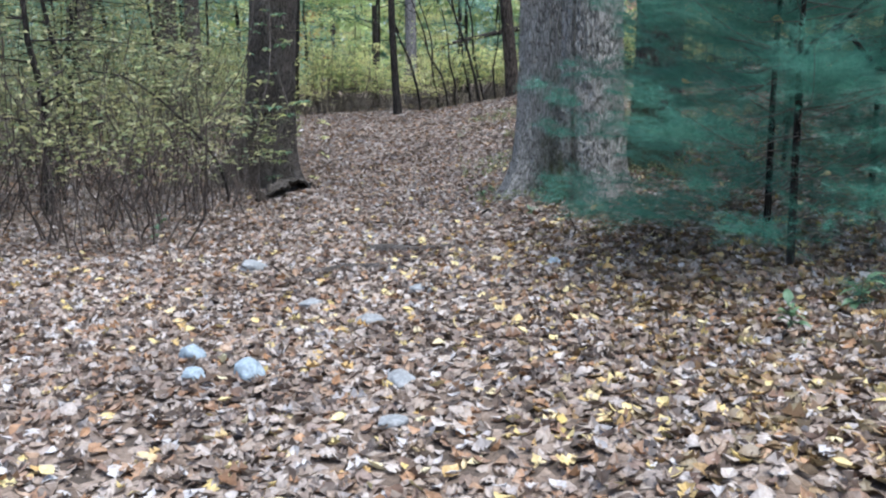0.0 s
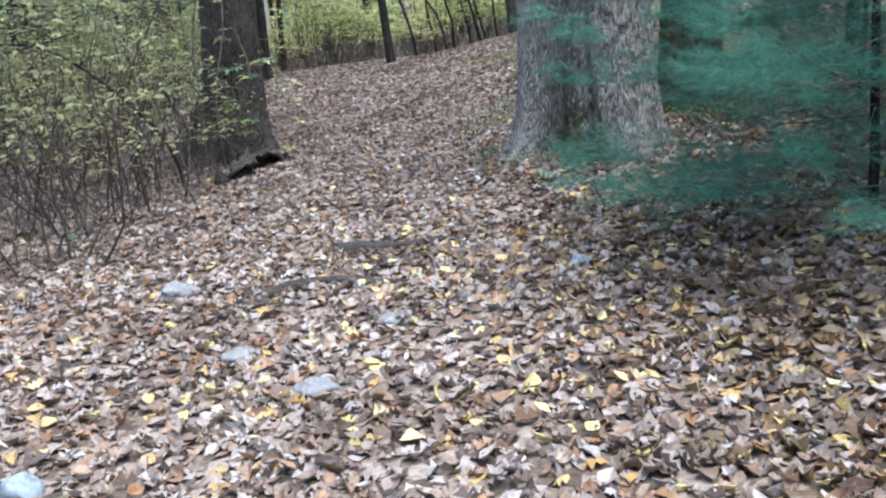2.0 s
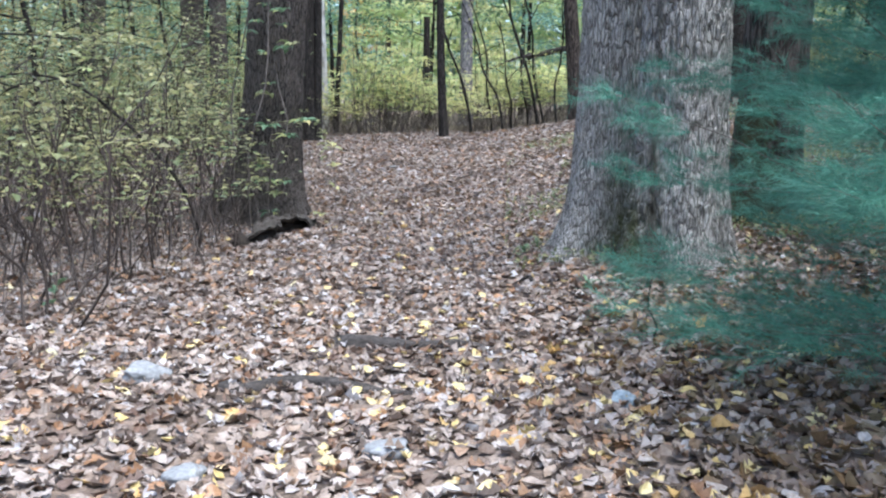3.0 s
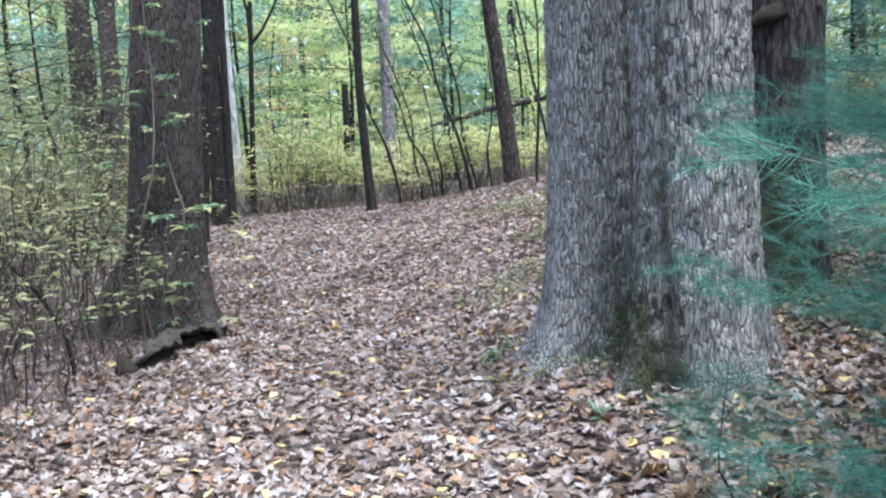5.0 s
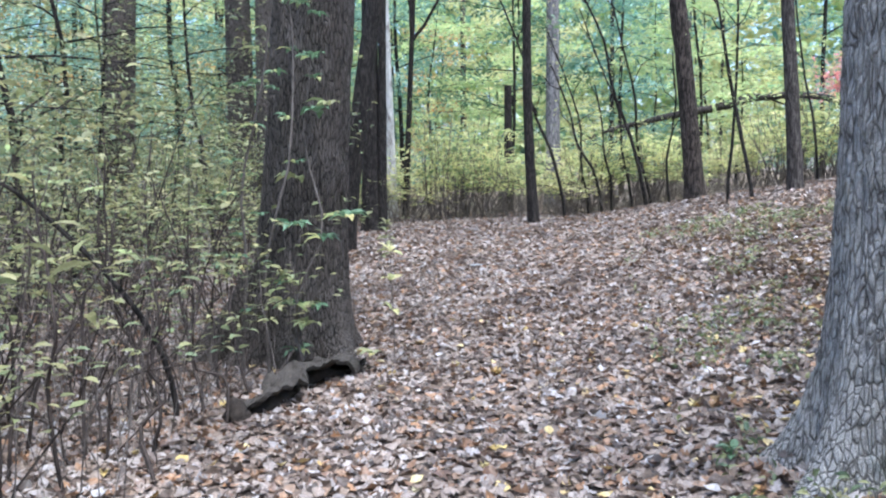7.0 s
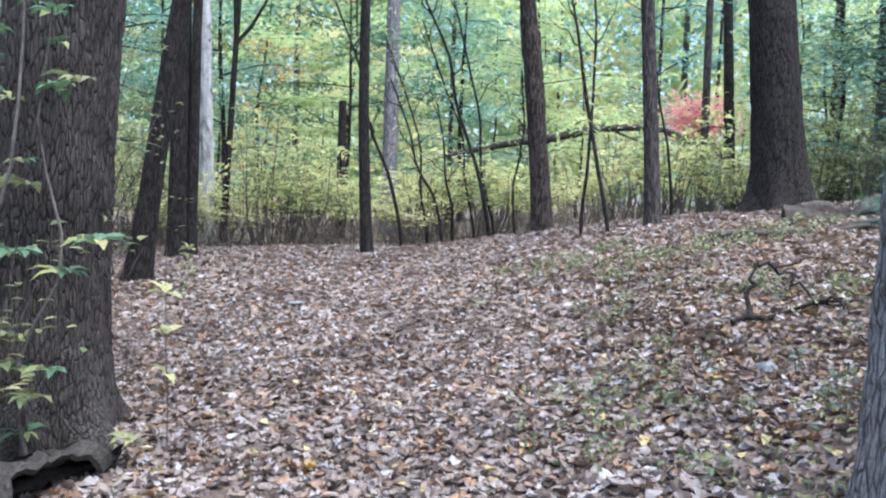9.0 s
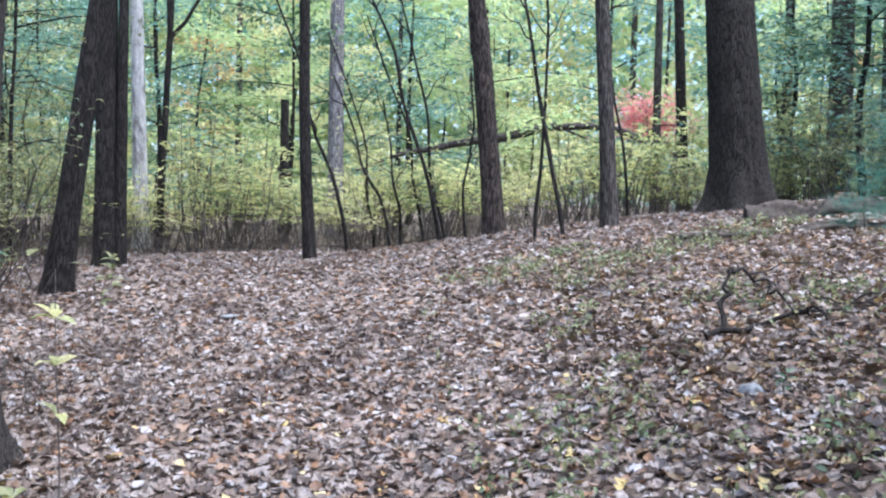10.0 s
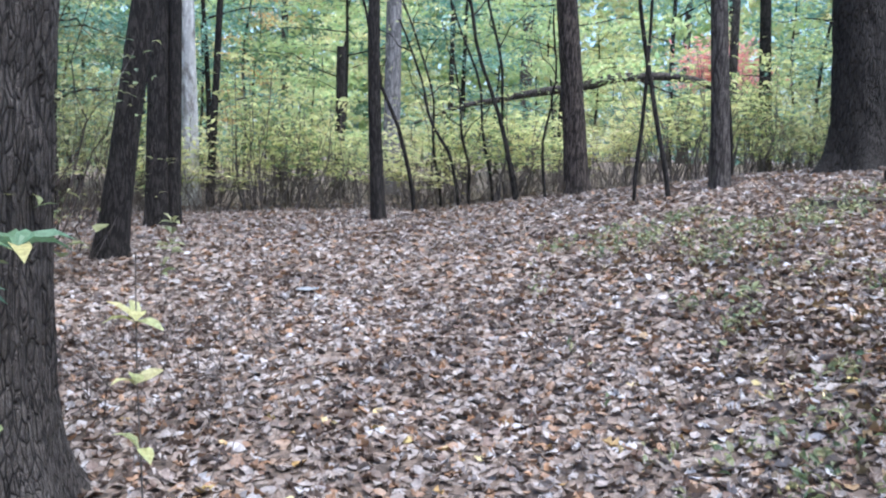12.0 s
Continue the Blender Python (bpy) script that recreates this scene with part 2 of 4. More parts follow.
def plated_bark(name, crack, plate, pale, wide=0.032, tall=0.13, lichen=None, spread=0.6, cleft=None, cleft_shade=None, depth=0.035):
    """Old bark: long narrow plates parted by furrows that run into one another, depth shade painted in dark."""
    m, nt, bsdf, out = node_material(name)
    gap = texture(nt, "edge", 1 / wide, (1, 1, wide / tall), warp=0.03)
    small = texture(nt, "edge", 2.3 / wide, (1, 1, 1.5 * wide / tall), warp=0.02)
    fine = texture(nt, "noise", 140, (1, 1, 0.45), 5, 0.7)
    patch = texture(nt, "noise", 2.6, (1, 1, 0.5), 6, 0.65)
    col = mixed(nt, "MIX", ramp(nt, [(0.35, (0, 0, 0)), (0.65, (1, 1, 1))], patch), plate, pale)
    col = mixed(nt, "MULTIPLY", 0.8, col, ramp(nt, [(0.3, (0.6, 0.58, 0.57)), (0.68, (1.15, 1.14, 1.13))], fine))
    if lichen:
        l = ramp(nt, [(spread, (0, 0, 0)), (spread + 0.14, (0.7, 0.7, 0.7))], texture(nt, "noise", 6.5, (1, 1, 0.6), 8, 0.72))
        col = mixed(nt, "MIX", l, col, lichen)
    furrow_shade = ramp(nt, [(0.02, (0, 0, 0)), (0.09, (0.7, 0.7, 0.7)), (0.2, (1, 1, 1))], gap)
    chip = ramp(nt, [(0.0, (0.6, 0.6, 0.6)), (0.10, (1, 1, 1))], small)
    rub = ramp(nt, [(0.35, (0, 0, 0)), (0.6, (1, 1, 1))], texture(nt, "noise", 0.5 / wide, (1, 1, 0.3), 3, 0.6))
    seam = mixed(nt, "MULTIPLY", 1.0, mixed(nt, "MIX", mixed(nt, "MULTIPLY", 1.0, rub, (0.3, 0.3, 0.3)), furrow_shade, (1, 1, 1)), chip)
    # Furrows drawn dark: the shade of their depth is put into the colour.
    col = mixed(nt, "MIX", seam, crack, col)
    if cleft:
        col = mixed(nt, "MIX", moss_shade_mask(nt, *cleft), col, mixed(nt, "MIX", fine, (0.022, 0.027, 0.011), (0.085, 0.092, 0.038)))
    # Brown-black band that puts the shade between the stems into the bark colour.
    if cleft_shade:
        col = mixed(nt, "MIX", moss_shade_mask(nt, *cleft_shade), col, mixed(nt, "MIX", fine, (0.035, 0.031, 0.024), (0.12, 0.11, 0.085)))
    nt.links.new(col, bsdf.inputs["Base Color"])
    bsdf.inputs["Roughness"].default_value = 0.92
    bsdf.inputs["Specular IOR Level"].default_value = 0.2
    bump(nt, bsdf, mixed(nt, "MULTIPLY", 0.45, seam, fine), 0.9, depth)
    return m


def plain_material(name, a, b, scale, rough=0.9, relief=0.01, stretch=(1, 1, 1)):
    m, nt, bsdf, out = node_material(name)
    n1, n2 = texture(nt, "noise", scale, stretch, 6, 0.65), texture(nt, "noise", scale * 7, stretch, 4)
    col = ramp(nt, [(0.3, a), (0.7, b)], n1)
    col = mixed(nt, "MULTIPLY", 0.7, col, ramp(nt, [(0.3, (0.5, 0.5, 0.5)), (0.65, (1.1, 1.1, 1.1))], n2))
    nt.links.new(col, bsdf.inputs["Base Color"])
    bsdf.inputs["Roughness"].default_value = rough
    bsdf.inputs["Specular IOR Level"].default_value = 0.25
    bump(nt, bsdf, n2, 0.6, relief)
    return m


def ground_material():
    """Dark leaf mould with flat, half-rotted leaves in it."""
    m, nt, bsdf, out = node_material("leaf_mould")
    cell = texture(nt, "cell", 13, detail=0)
    sep = nt.nodes.new("ShaderNodeSeparateColor")
    nt.links.new(cell, sep.inputs["Color"])
    col = ramp(nt, [(0.0, (0.06, 0.043, 0.032)), (0.4, (0.13, 0.092, 0.068)), (0.75, (0.235, 0.175, 0.138)), (1.0, (0.33, 0.275, 0.238))], sep.outputs["Red"])
    fine = texture(nt, "noise", 45, detail=6)
    col = mixed(nt, "MULTIPLY", 0.8, col, ramp(nt, [(0.3, (0.35, 0.33, 0.3)), (0.65, (1.1, 1.1, 1.1))], fine))
    nt.links.new(col, bsdf.inputs["Base Color"])
    bsdf.inputs["Roughness"].default_value = 0.95
    bump(nt, bsdf, fine, 0.8, 0.02)
    return m


MOULD = ground_material()
DEAD_LEAF = leaf_material("dead_leaf", [(0.0, (0.215, 0.155, 0.12)), (0.1, (0.065, 0.048, 0.04)), (0.2, (0.24, 0.178, 0.138)), (0.34, (0.325, 0.265, 0.228)), (0.48, (0.415, 0.365, 0.338)),
                                        (0.6, (0.28, 0.21, 0.16)), (0.68, (0.36, 0.205, 0.108)), (0.78, (0.185, 0.118, 0.088)), (0.88, (0.35, 0.297, 0.27)), (1.0, (0.475, 0.455, 0.46))], 0.15, 0.5, patchy=1.1)
YELLOW_LEAF = leaf_material("yellow_leaf", [(0.0, (0.54, 0.40, 0.14)), (0.4, (0.62, 0.52, 0.26)), (0.7, (0.45, 0.28, 0.10)), (1.0, (0.64, 0.58, 0.38))], 0.15, 0.45)
OCHRE_LEAF = leaf_material("ochre_leaf", [(0.0, (0.25, 0.165, 0.085)), (0.2, (0.11, 0.08, 0.052)), (0.4, (0.19, 0.145, 0.08)), (0.6, (0.31, 0.195, 0.085)), (0.8, (0.13, 0.08, 0.055)), (1.0, (0.23, 0.185, 0.115))], 0.15, 0.5, patchy=1.1)
SHRUB_YELLOW = leaf_material("yellowing_shrub_leaf", [(0.0, (0.46, 0.50, 0.20)), (0.25, (0.76, 0.76, 0.35)), (0.45, (0.34, 0.42, 0.18)), (0.62, (0.68, 0.62, 0.28)), (0.8, (0.22, 0.30, 0.13)), (1.0, (0.12, 0.18, 0.085))], 0.58)
SHRUB_GREEN = leaf_material("dull_green_shrub_leaf", [(0.0, (0.10, 0.15, 0.08)), (0.25, (0.20, 0.245, 0.12)), (0.5, (0.28, 0.30, 0.145)), (0.7, (0.36, 0.35, 0.17)), (0.85, (0.25, 0.24, 0.12)), (1.0, (0.09, 0.13, 0.075))], 0.4)
STRAW_LEAF = leaf_material("straw_green_shrub_leaf", [(0.0, (0.16, 0.20, 0.09)), (0.3, (0.28, 0.295, 0.13)), (0.55, (0.42, 0.40, 0.19)), (0.75, (0.25, 0.24, 0.115)), (1.0, (0.14, 0.17, 0.08))], 0.45)
BRIGHT_GREEN = leaf_material("bright_green_leaf", [(0.0, (0.40, 0.56, 0.24)), (0.4, (0.56, 0.67, 0.31)), (0.75, (0.66, 0.70, 0.35)), (1.0, (0.32, 0.50, 0.27))], 0.58)
YELLOW_GREEN = leaf_material("yellow_green_leaf", [(0.0, (0.62, 0.63, 0.28)), (0.4, (0.76, 0.71, 0.36)), (0.75, (0.50, 0.59, 0.28)), (1.0, (0.80, 0.68, 0.40))], 0.57)
ORANGE_LEAF = leaf_material("orange_leaf", [(0.0, (0.60, 0.33, 0.10)), (0.5, (0.66, 0.45, 0.17)), (1.0, (0.48, 0.22, 0.09))], 0.5)
RED_LEAF = leaf_material("red_leaf", [(0.0, (0.80, 0.30, 0.30)), (0.6, (0.90, 0.46, 0.44)), (1.0, (0.72, 0.24, 0.23))], 0.5)
DEEP_GREEN = leaf_material("deep_green_leaf", [(0.0, (0.08, 0.16, 0.085)), (0.5, (0.14, 0.235, 0.13)), (1.0, (0.22, 0.31, 0.155))], 0.35, 0.45)
NEEDLE = leaf_material("pine_needle", [(0.0, (0.045, 0.165, 0.12)), (0.5, (0.085, 0.25, 0.185)), (1.0, (0.15, 0.34, 0.26))], 0.42, 0.5)
HEMLOCK = leaf_material("hemlock_needle", [(0.0, (0.13, 0.27, 0.21)), (0.5, (0.24, 0.42, 0.33)), (1.0, (0.36, 0.53, 0.43))], 0.4, 0.5)
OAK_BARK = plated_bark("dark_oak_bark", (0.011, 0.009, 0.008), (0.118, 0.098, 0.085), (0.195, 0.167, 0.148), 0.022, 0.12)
# Darker copy of OAK_BARK; the bank oak's dimmer light is put into colour.
SHADED_OAK_BARK = plated_bark("shaded_oak_bark", (0.008, 0.007, 0.006), (0.046, 0.039, 0.035), (0.078, 0.067, 0.06), 0.03, 0.15)
RED_BARK = bark_material("reddish_brown_bark", (0.016, 0.013, 0.011), (0.09, 0.068, 0.057), (0.145, 0.116, 0.10), 1.3)
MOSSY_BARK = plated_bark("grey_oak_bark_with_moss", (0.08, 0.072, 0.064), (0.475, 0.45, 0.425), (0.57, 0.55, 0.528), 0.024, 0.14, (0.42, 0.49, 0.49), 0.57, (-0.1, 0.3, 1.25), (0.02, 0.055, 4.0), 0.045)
PALE_BARK = bark_material("pale_grey_bark", (0.10, 0.092, 0.098), (0.29, 0.27, 0.285), (0.40, 0.375, 0.39), 1.2)
SMOOTH_BARK = bark_material("dark_smooth_bark", (0.011, 0.009, 0.008), (0.036, 0.030, 0.027), (0.064, 0.055, 0.049), 1.5)
BROWN_BARK = bark_material("grey_brown_bark", (0.024, 0.02, 0.018), (0.095, 0.081, 0.073), (0.15, 0.131, 0.12), 1.2)
BIRCH_BARK = bark_material("pale_birch_bark", (0.42, 0.40, 0.39), (0.64, 0.62, 0.61), (0.74, 0.73, 0.72), 0.5, (0.12, 0.10, 0.085), 0.49)
TWIG = plain_material("twig_bark", (0.07, 0.059, 0.052), (0.20, 0.165, 0.145), 9, 0.9, 0.003)
ROTTEN = plain_material("weathered_wood", (0.034, 0.027, 0.023), (0.13, 0.108, 0.09), 6, 0.95, 0.012, (4, 1, 4))
STEM = plain_material("dark_reddish_stem_bark", (0.03, 0.023, 0.02), (0.085, 0.064, 0.054), 12, 0.85, 0.002)
SLAB = plain_material("dark_weathered_slab", (0.02, 0.016, 0.014), (0.10, 0.085, 0.072), 13, 0.95, 0.016, (5, 1, 5))
ROOT = plain_material("scuffed_root_bark", (0.022, 0.019, 0.018), (0.105, 0.09, 0.082), 16, 0.9, 0.02, (1, 3, 3))
ROT_AND_SHADE = plain_material("dark_rot_and_shade", (0.016, 0.013, 0.011), (0.065, 0.05, 0.04), 8, 1.0, 0.015, (3, 1, 3))
MOSS = plain_material("moss", (0.03, 0.032, 0.02), (0.085, 0.088, 0.05), 14, 1.0, 0.02)
STONE = plain_material("blue_grey_stone", (0.17, 0.205, 0.24), (0.36, 0.415, 0.465), 7, 0.75, 0.006)
STONE_DARK = plain_material("dull_grey_stone", (0.16, 0.165, 0.17), (0.30, 0.30, 0.31), 7, 0.85, 0.006)

# ---------------------------------------------------------------- ground
def spaced(near0, near1, d, far0, far1, grow=1.16):
    mid = list(np.arange(near0, near1 + 1e-6, d))
    lo, hi, g = near0, near1, d
    left, right = [], []
    while lo > far0:
        g *= grow
        lo -= g
        left.append(lo)
    g = d
    while hi < far1:
        g *= grow
        hi += g
        right.append(hi)
    return np.array(left[::-1] + mid + right)


gx, gy = spaced(-6, 6, 0.12, -450, 450), spaced(1.5, 28, 0.12, -450, 500)
GX, GY = np.meshgrid(gx, gy, indexing="xy")
gv = np.stack([GX, GY, lie(GX, GY)], -1).reshape(-1, 3)
gi, gj = np.meshgrid(np.arange(len(gy) - 1), np.arange(len(gx) - 1), indexing="ij")
w = len(gx)
gf = np.stack([gi * w + gj, gi * w + gj + 1, (gi + 1) * w + gj + 1, (gi + 1) * w + gj], -1).reshape(-1, 4)
ground = part("ground", raw_mesh("ground", gv, gf, True), MOULD, kind="structure")
tagged(ground, "brown forest floor of leaf mould and fallen leaves", "ground")


def litter(name, x0, x1, y0, y1, per_m2, size, material, seed, label, keep=None, tilt=0.33, heap=0.024):
    g = np.random.default_rng(seed)
    n = int((x1 - x0) * (y1 - y0) * per_m2)
    x, y = g.uniform(x0, x1, n), g.uniform(y0, y1, n)
    if keep is not None:
        sel = g.uniform(0, 1, n) < keep(x, y)
        x, y = x[sel], y[sel]
    pos = np.stack([x, y, lie(x, y) + 0.004 + heap * g.uniform(0, 1, len(x)) ** 1.5], 1)
    v, f = scatter(LITTER, pos, size, tilt, seed + 1)
    return tagged(part(name, raw_mesh(name, v, f), material, kind="stuff"), label, "fallen leaves")


litter("leaf_litter", -5, 5, 2, 17.5, 500, 0.073, DEAD_LEAF, 11, "dry brown and tan fallen leaves covering the woodland path")
litter("leaf_litter", -8, 8, 17.5, 27, 340, 0.082, DEAD_LEAF, 12, "dry brown fallen leaves over the low crest of the path", tilt=0.24, heap=0.015)
litter("leaf_litter", -10, -5, 6, 17.5, 110, 0.095, DEAD_LEAF, 13, "brown fallen leaves under the shrubs beside the path")
litter("leaf_litter", 5, 10, 3, 17.5, 110, 0.095, DEAD_LEAF, 14, "brown fallen leaves on the bank under the trees")
# Ochre leaves, laid thicker so their dark colour also stands for tree shade.
litter("ochre_leaf_litter", 0.2, 5, 8.5, 19, 150, 0.078, OCHRE_LEAF, 17, "ochre and olive-brown fallen leaves on the low bank, partly painted shade",
       lambda x, y: step(0.2, 2.2, x) * (0.45 + 0.55 * (vnoise(x * 1.1, y * 0.9, seed=19) > -0.1)))
litter("ochre_leaf_litter", 0.4, 5, 2, 8.5, 400, 0.082, OCHRE_LEAF, 18, "ochre and dark brown fallen leaves, thickened as painted shade under the pines",
       lambda x, y: step(0.4, 1.7, x) * (0.5 + 0.55 * (vnoise(x * 1.1, y * 0.9, seed=19) > -0.1)))
litter("yellow_leaf_litter", -4.5, 4.5, 2, 15, 58, 0.078, YELLOW_LEAF, 15, "scattered bright yellow fallen leaves on the brown litter",
       lambda x, y: (0.25 + 0.75 * step(9.5, 6.5, y)) * (0.35 + 0.65 * step(-2, 2, x)))

# ---------------------------------------------------------------- trees
def trunk_mesh(name, height, r0, lean=(0.0, 0.0), bow=(0.0, 0.0), sides=24, dz=0.2, fine_to=5.0, ridge=0.0, plate=0.045, roots=0, flare=0.45, seed=0, top=0.25, sink=0.35, long=5.0):
    """A standing trunk from just under the ground up, with a root flare and, where ridge is given, furrowed bark."""
    fine_to = min(fine_to, 0.8 * height)
    h = np.concatenate([np.arange(-sink, fine_to, dz), np.linspace(fine_to, height, 14)])
    hp = np.maximum(h, 0)
    r = r0 * (top + (1 - top) * (1 - hp / height) ** 0.8)
    cx = lean[0] * hp + bow[0] * np.sin(np.pi * hp / 5.0) * np.exp(-hp / 9)
    cy = lean[1] * hp + bow[1] * np.sin(np.pi * hp / 5.0) * np.exp(-hp / 9)
    ang = np.linspace(0, 2 * np.pi, sides, endpoint=False)
    A, Hh = np.meshgrid(ang, h)
    R = np.repeat(r[:, None], sides, 1)
    ca, sa = np.cos(A), np.sin(A)
    lobes = 0.55 + 0.45 * np.cos(roots * A + seed + 0.6 * np.sin(A * 2 + seed)) if roots else 0.8
    hc = np.maximum(Hh, -0.1)
    R = R + r0 * flare * (lobes * np.exp(-(hc + 0.1) / 0.26) + 0.4 * np.exp(-(hc + 0.1) / 0.75))
    R = R * (1 + 0.05 * vnoise(ca * 1.3 + seed, sa * 1.3, Hh * 0.7, seed))
    if ridge:
        warp = 0.35 * vnoise(ca * 3, sa * 3, Hh * 3.0, seed + 5)
        k = r0 / plate
        n1 = vnoise(ca * k + warp, sa * k + warp, Hh / (plate * long) + 2 * warp, seed + 1)
        n2 = vnoise(ca * k * 2.3, sa * k * 2.3, Hh / (plate * 2.2), seed + 2)
        R = R + ridge * (1 - 2.2 * np.abs(n1)) + ridge * 0.4 * n2
    v = np.stack([cx[:, None] + R * ca, cy[:, None] + R * sa, Hh], -1).reshape(-1, 3)
    i, j = np.meshgrid(np.arange(len(h) - 1), np.arange(sides), indexing="ij")
    j2 = (j + 1) % sides
    f = np.stack([i * sides + j, i * sides + j2, (i + 1) * sides + j2, (i + 1) * sides + j], -1).reshape(-1, 4)
    return raw_mesh(name, v, f, True)


def crown_mesh(name, seed, count=480, radius=2.8, tall=4.5, size=0.15):
    """Leaves gathered in loose clumps, wide in the middle."""
    g = np.random.default_rng(seed)
    c = g.normal(0, 1, (34, 3)) * np.array([radius * 0.55, radius * 0.55, tall * 0.3])
    pos = c[g.integers(0, 34, count)] + g.normal(0, 1, (count, 3)) * np.array([0.55, 0.55, 0.3])
    v, f = scatter(GREEN, pos, size, 0.6, seed + 1)
    return raw_mesh(name, v, f)


CROWNS = [crown_mesh("crown", 100 + k) for k in range(4)]
CROWN_MATS = (YELLOW_GREEN, BRIGHT_GREEN, SHRUB_YELLOW, YELLOW_GREEN)
for me, m in zip(CROWNS, CROWN_MATS):
    me.materials.append(m)


def crown_on(tree, height, lean, seed, limbs=5, bark=None, r0=0.2, low=0.45):
    """Limbs and the leafy crown in the upper part of a tall tree."""
    g = np.random.default_rng(seed)
    for k in range(limbs):
        h = height * (low + (0.95 - low) * (k + 0.5) / limbs)
        a = k * 2.4 + g.uniform(0, 1)
        reach = g.uniform(1.6, 3.0) * (1.15 - h / height * 0.6)
        s = np.array([lean[0] * h, lean[1] * h, h])
        e = s + np.array([math.cos(a) * reach, math.sin(a) * reach, g.uniform(0.6, 1.6)])
        bough = part("limb", tube_mesh("limb", bent(s, e, 7, -0.2, 0.25, seed + k), np.linspace(r0 * 0.32, r0 * 0.06, 7), 7, seed + k, 0.2), bark, tree)
        c = part("crown", CROWNS[int(g.integers(0, 4))], None, bough)
        c.matrix_basis = pose(e[0], e[1], e[2] + 0.4, 0, 0, math.degrees(a)) @ Matrix.Diagonal((0.62, 0.62, 0.5, 1))


def tall_tree(x, y, r0, height, label, bark, lean=(0.0, 0.0), bow=(0.0, 0.0), seed=0, name="tree", sides=28, dz=0.12, ridge=0.004, plate=0.05, roots=5, flare=0.35, crown=True, top=0.25, category="tree", low=0.45):
    t = thing(name, x, y, floor_at(x, y), label, category)
    part("trunk", trunk_mesh("trunk", height, r0, lean, bow, sides, dz, 5.5, ridge, plate, roots, flare, seed, top), bark, t)
    if crown:
        crown_on(t, height, lean, seed, 5, bark, r0, low)
    return t


# the big oak beside the shrubs
oak = tall_tree(-2.64, 13.7, 0.36, 19, "large dark oak with deeply furrowed bark beside the path", OAK_BARK, (0.07, 0.0), seed=21, name="oak_tree", sides=150, dz=0.028, ridge=0.014, plate=0.05, roots=6, flare=0.75)

part("root_flare", tube_mesh("root_flare", bent((-0.82, -0.18, -0.14), (-0.12, 0.0, 0.85), 9, -0.1, 0.03, 22), np.array([0.16, 0.2, 0.22, 0.22, 0.2, 0.19, 0.18, 0.16, 0.14]), 26, 22, 0.35), OAK_BARK, oak)
part("root_flare", tube_mesh("root_flare", bent((0.55, -0.35, -0.12), (0.05, -0.02, 0.6), 8, -0.08, 0.03, 23), np.linspace(0.1, 0.2, 8), 22, 23, 0.3), OAK_BARK, oak)

# the double-stemmed grey oak
pair = thing("twin_oak_tree", 1.3, 9.65, floor_at(1.3, 9.65), "double-stemmed grey oak with lichen and a mossy foot", "tree")
for dx, dy, r, lean, sd, rg, fl in ((-0.15, 0.6, 0.285, (0.0, 0.02), 31, 0.013, 0.85), (0.25, -0.15, 0.312, (-0.006, -0.01), 32, 0.019, 0.62)):
    me = trunk_mesh("trunk", 20, r, lean, (0, 0), 170, 0.024, 4.5, rg, 0.03, 5, fl, sd, long=2.6)
    for vtx in me.vertices:
        vtx.co.x += dx
        vtx.co.y += dy
    part("trunk", me, MOSSY_BARK, pair)
crown_on(pair, 20, (0, 0), 33, 7, MOSSY_BARK, 0.3)
def moss_skin(tree, trunk, ok, seed):
    """A thin mossy skin over those faces of a trunk that ok picks."""
    me = trunk.data
    n = len(me.vertices)
    co, nr = np.empty(n * 3, np.float32), np.empty(n * 3, np.float32)
    me.vertices.foreach_get("co", co)
    me.vertices.foreach_get("normal", nr)
    co, nr = co.reshape(-1, 3), nr.reshape(-1, 3)
    f = np.empty(len(me.polygons) * 4, np.int32)
    me.loops.foreach_get("vertex_index", f)
    f = f.reshape(-1, 4)
    c, nn = co[f].mean(1), nr[f].mean(1)
    sel = ok(c, nn, 0.35 * vnoise(c[:, 0] * 9, c[:, 1] * 9, c[:, 2] * 5, seed) + 0.55 * vnoise(c[:, 0] * 38, c[:, 1] * 38, c[:, 2] * 22, seed))
    f = f[sel]
    use, inv = np.unique(f, return_inverse=True)
    part("moss", raw_mesh("moss", co[use] + nr[use] * 0.005, inv.reshape(-1, 4), True), MOSS, tree, "dark green moss on the bark", "stuff")


# the mossy trunk behind it
back = tall_tree(2.5, 10.75, 0.27, 18, "brown trunk behind the grey oak with a mossy base", BROWN_BARK, (0.02, 0), seed=44, sides=90, dz=0.05, ridge=0.01, plate=0.05)
moss_skin(back, [o for o in back.children if o.name.startswith("trunk")][0], lambda c, n, q: (c[:, 2] < 1.0) & (-n[:, 0] * 0.6 - n[:, 1] * 0.6 - 0.4 * c[:, 2] + q > 0.3), 45)

# Dark tube laid on the bark, standing in for the shade inside a cavity.
part("hollow", tube_mesh("hollow", bent((-0.24, -0.16, 1.78), (0.2, -0.2, 1.86), 9, 0.05, 0.04, 46), np.array([0.02, 0.05, 0.07, 0.075, 0.07, 0.07, 0.06, 0.05, 0.02]), 14, 46, 0.5), ROT_AND_SHADE, back, "dark blob painted as the shade in a hollow of the bark")

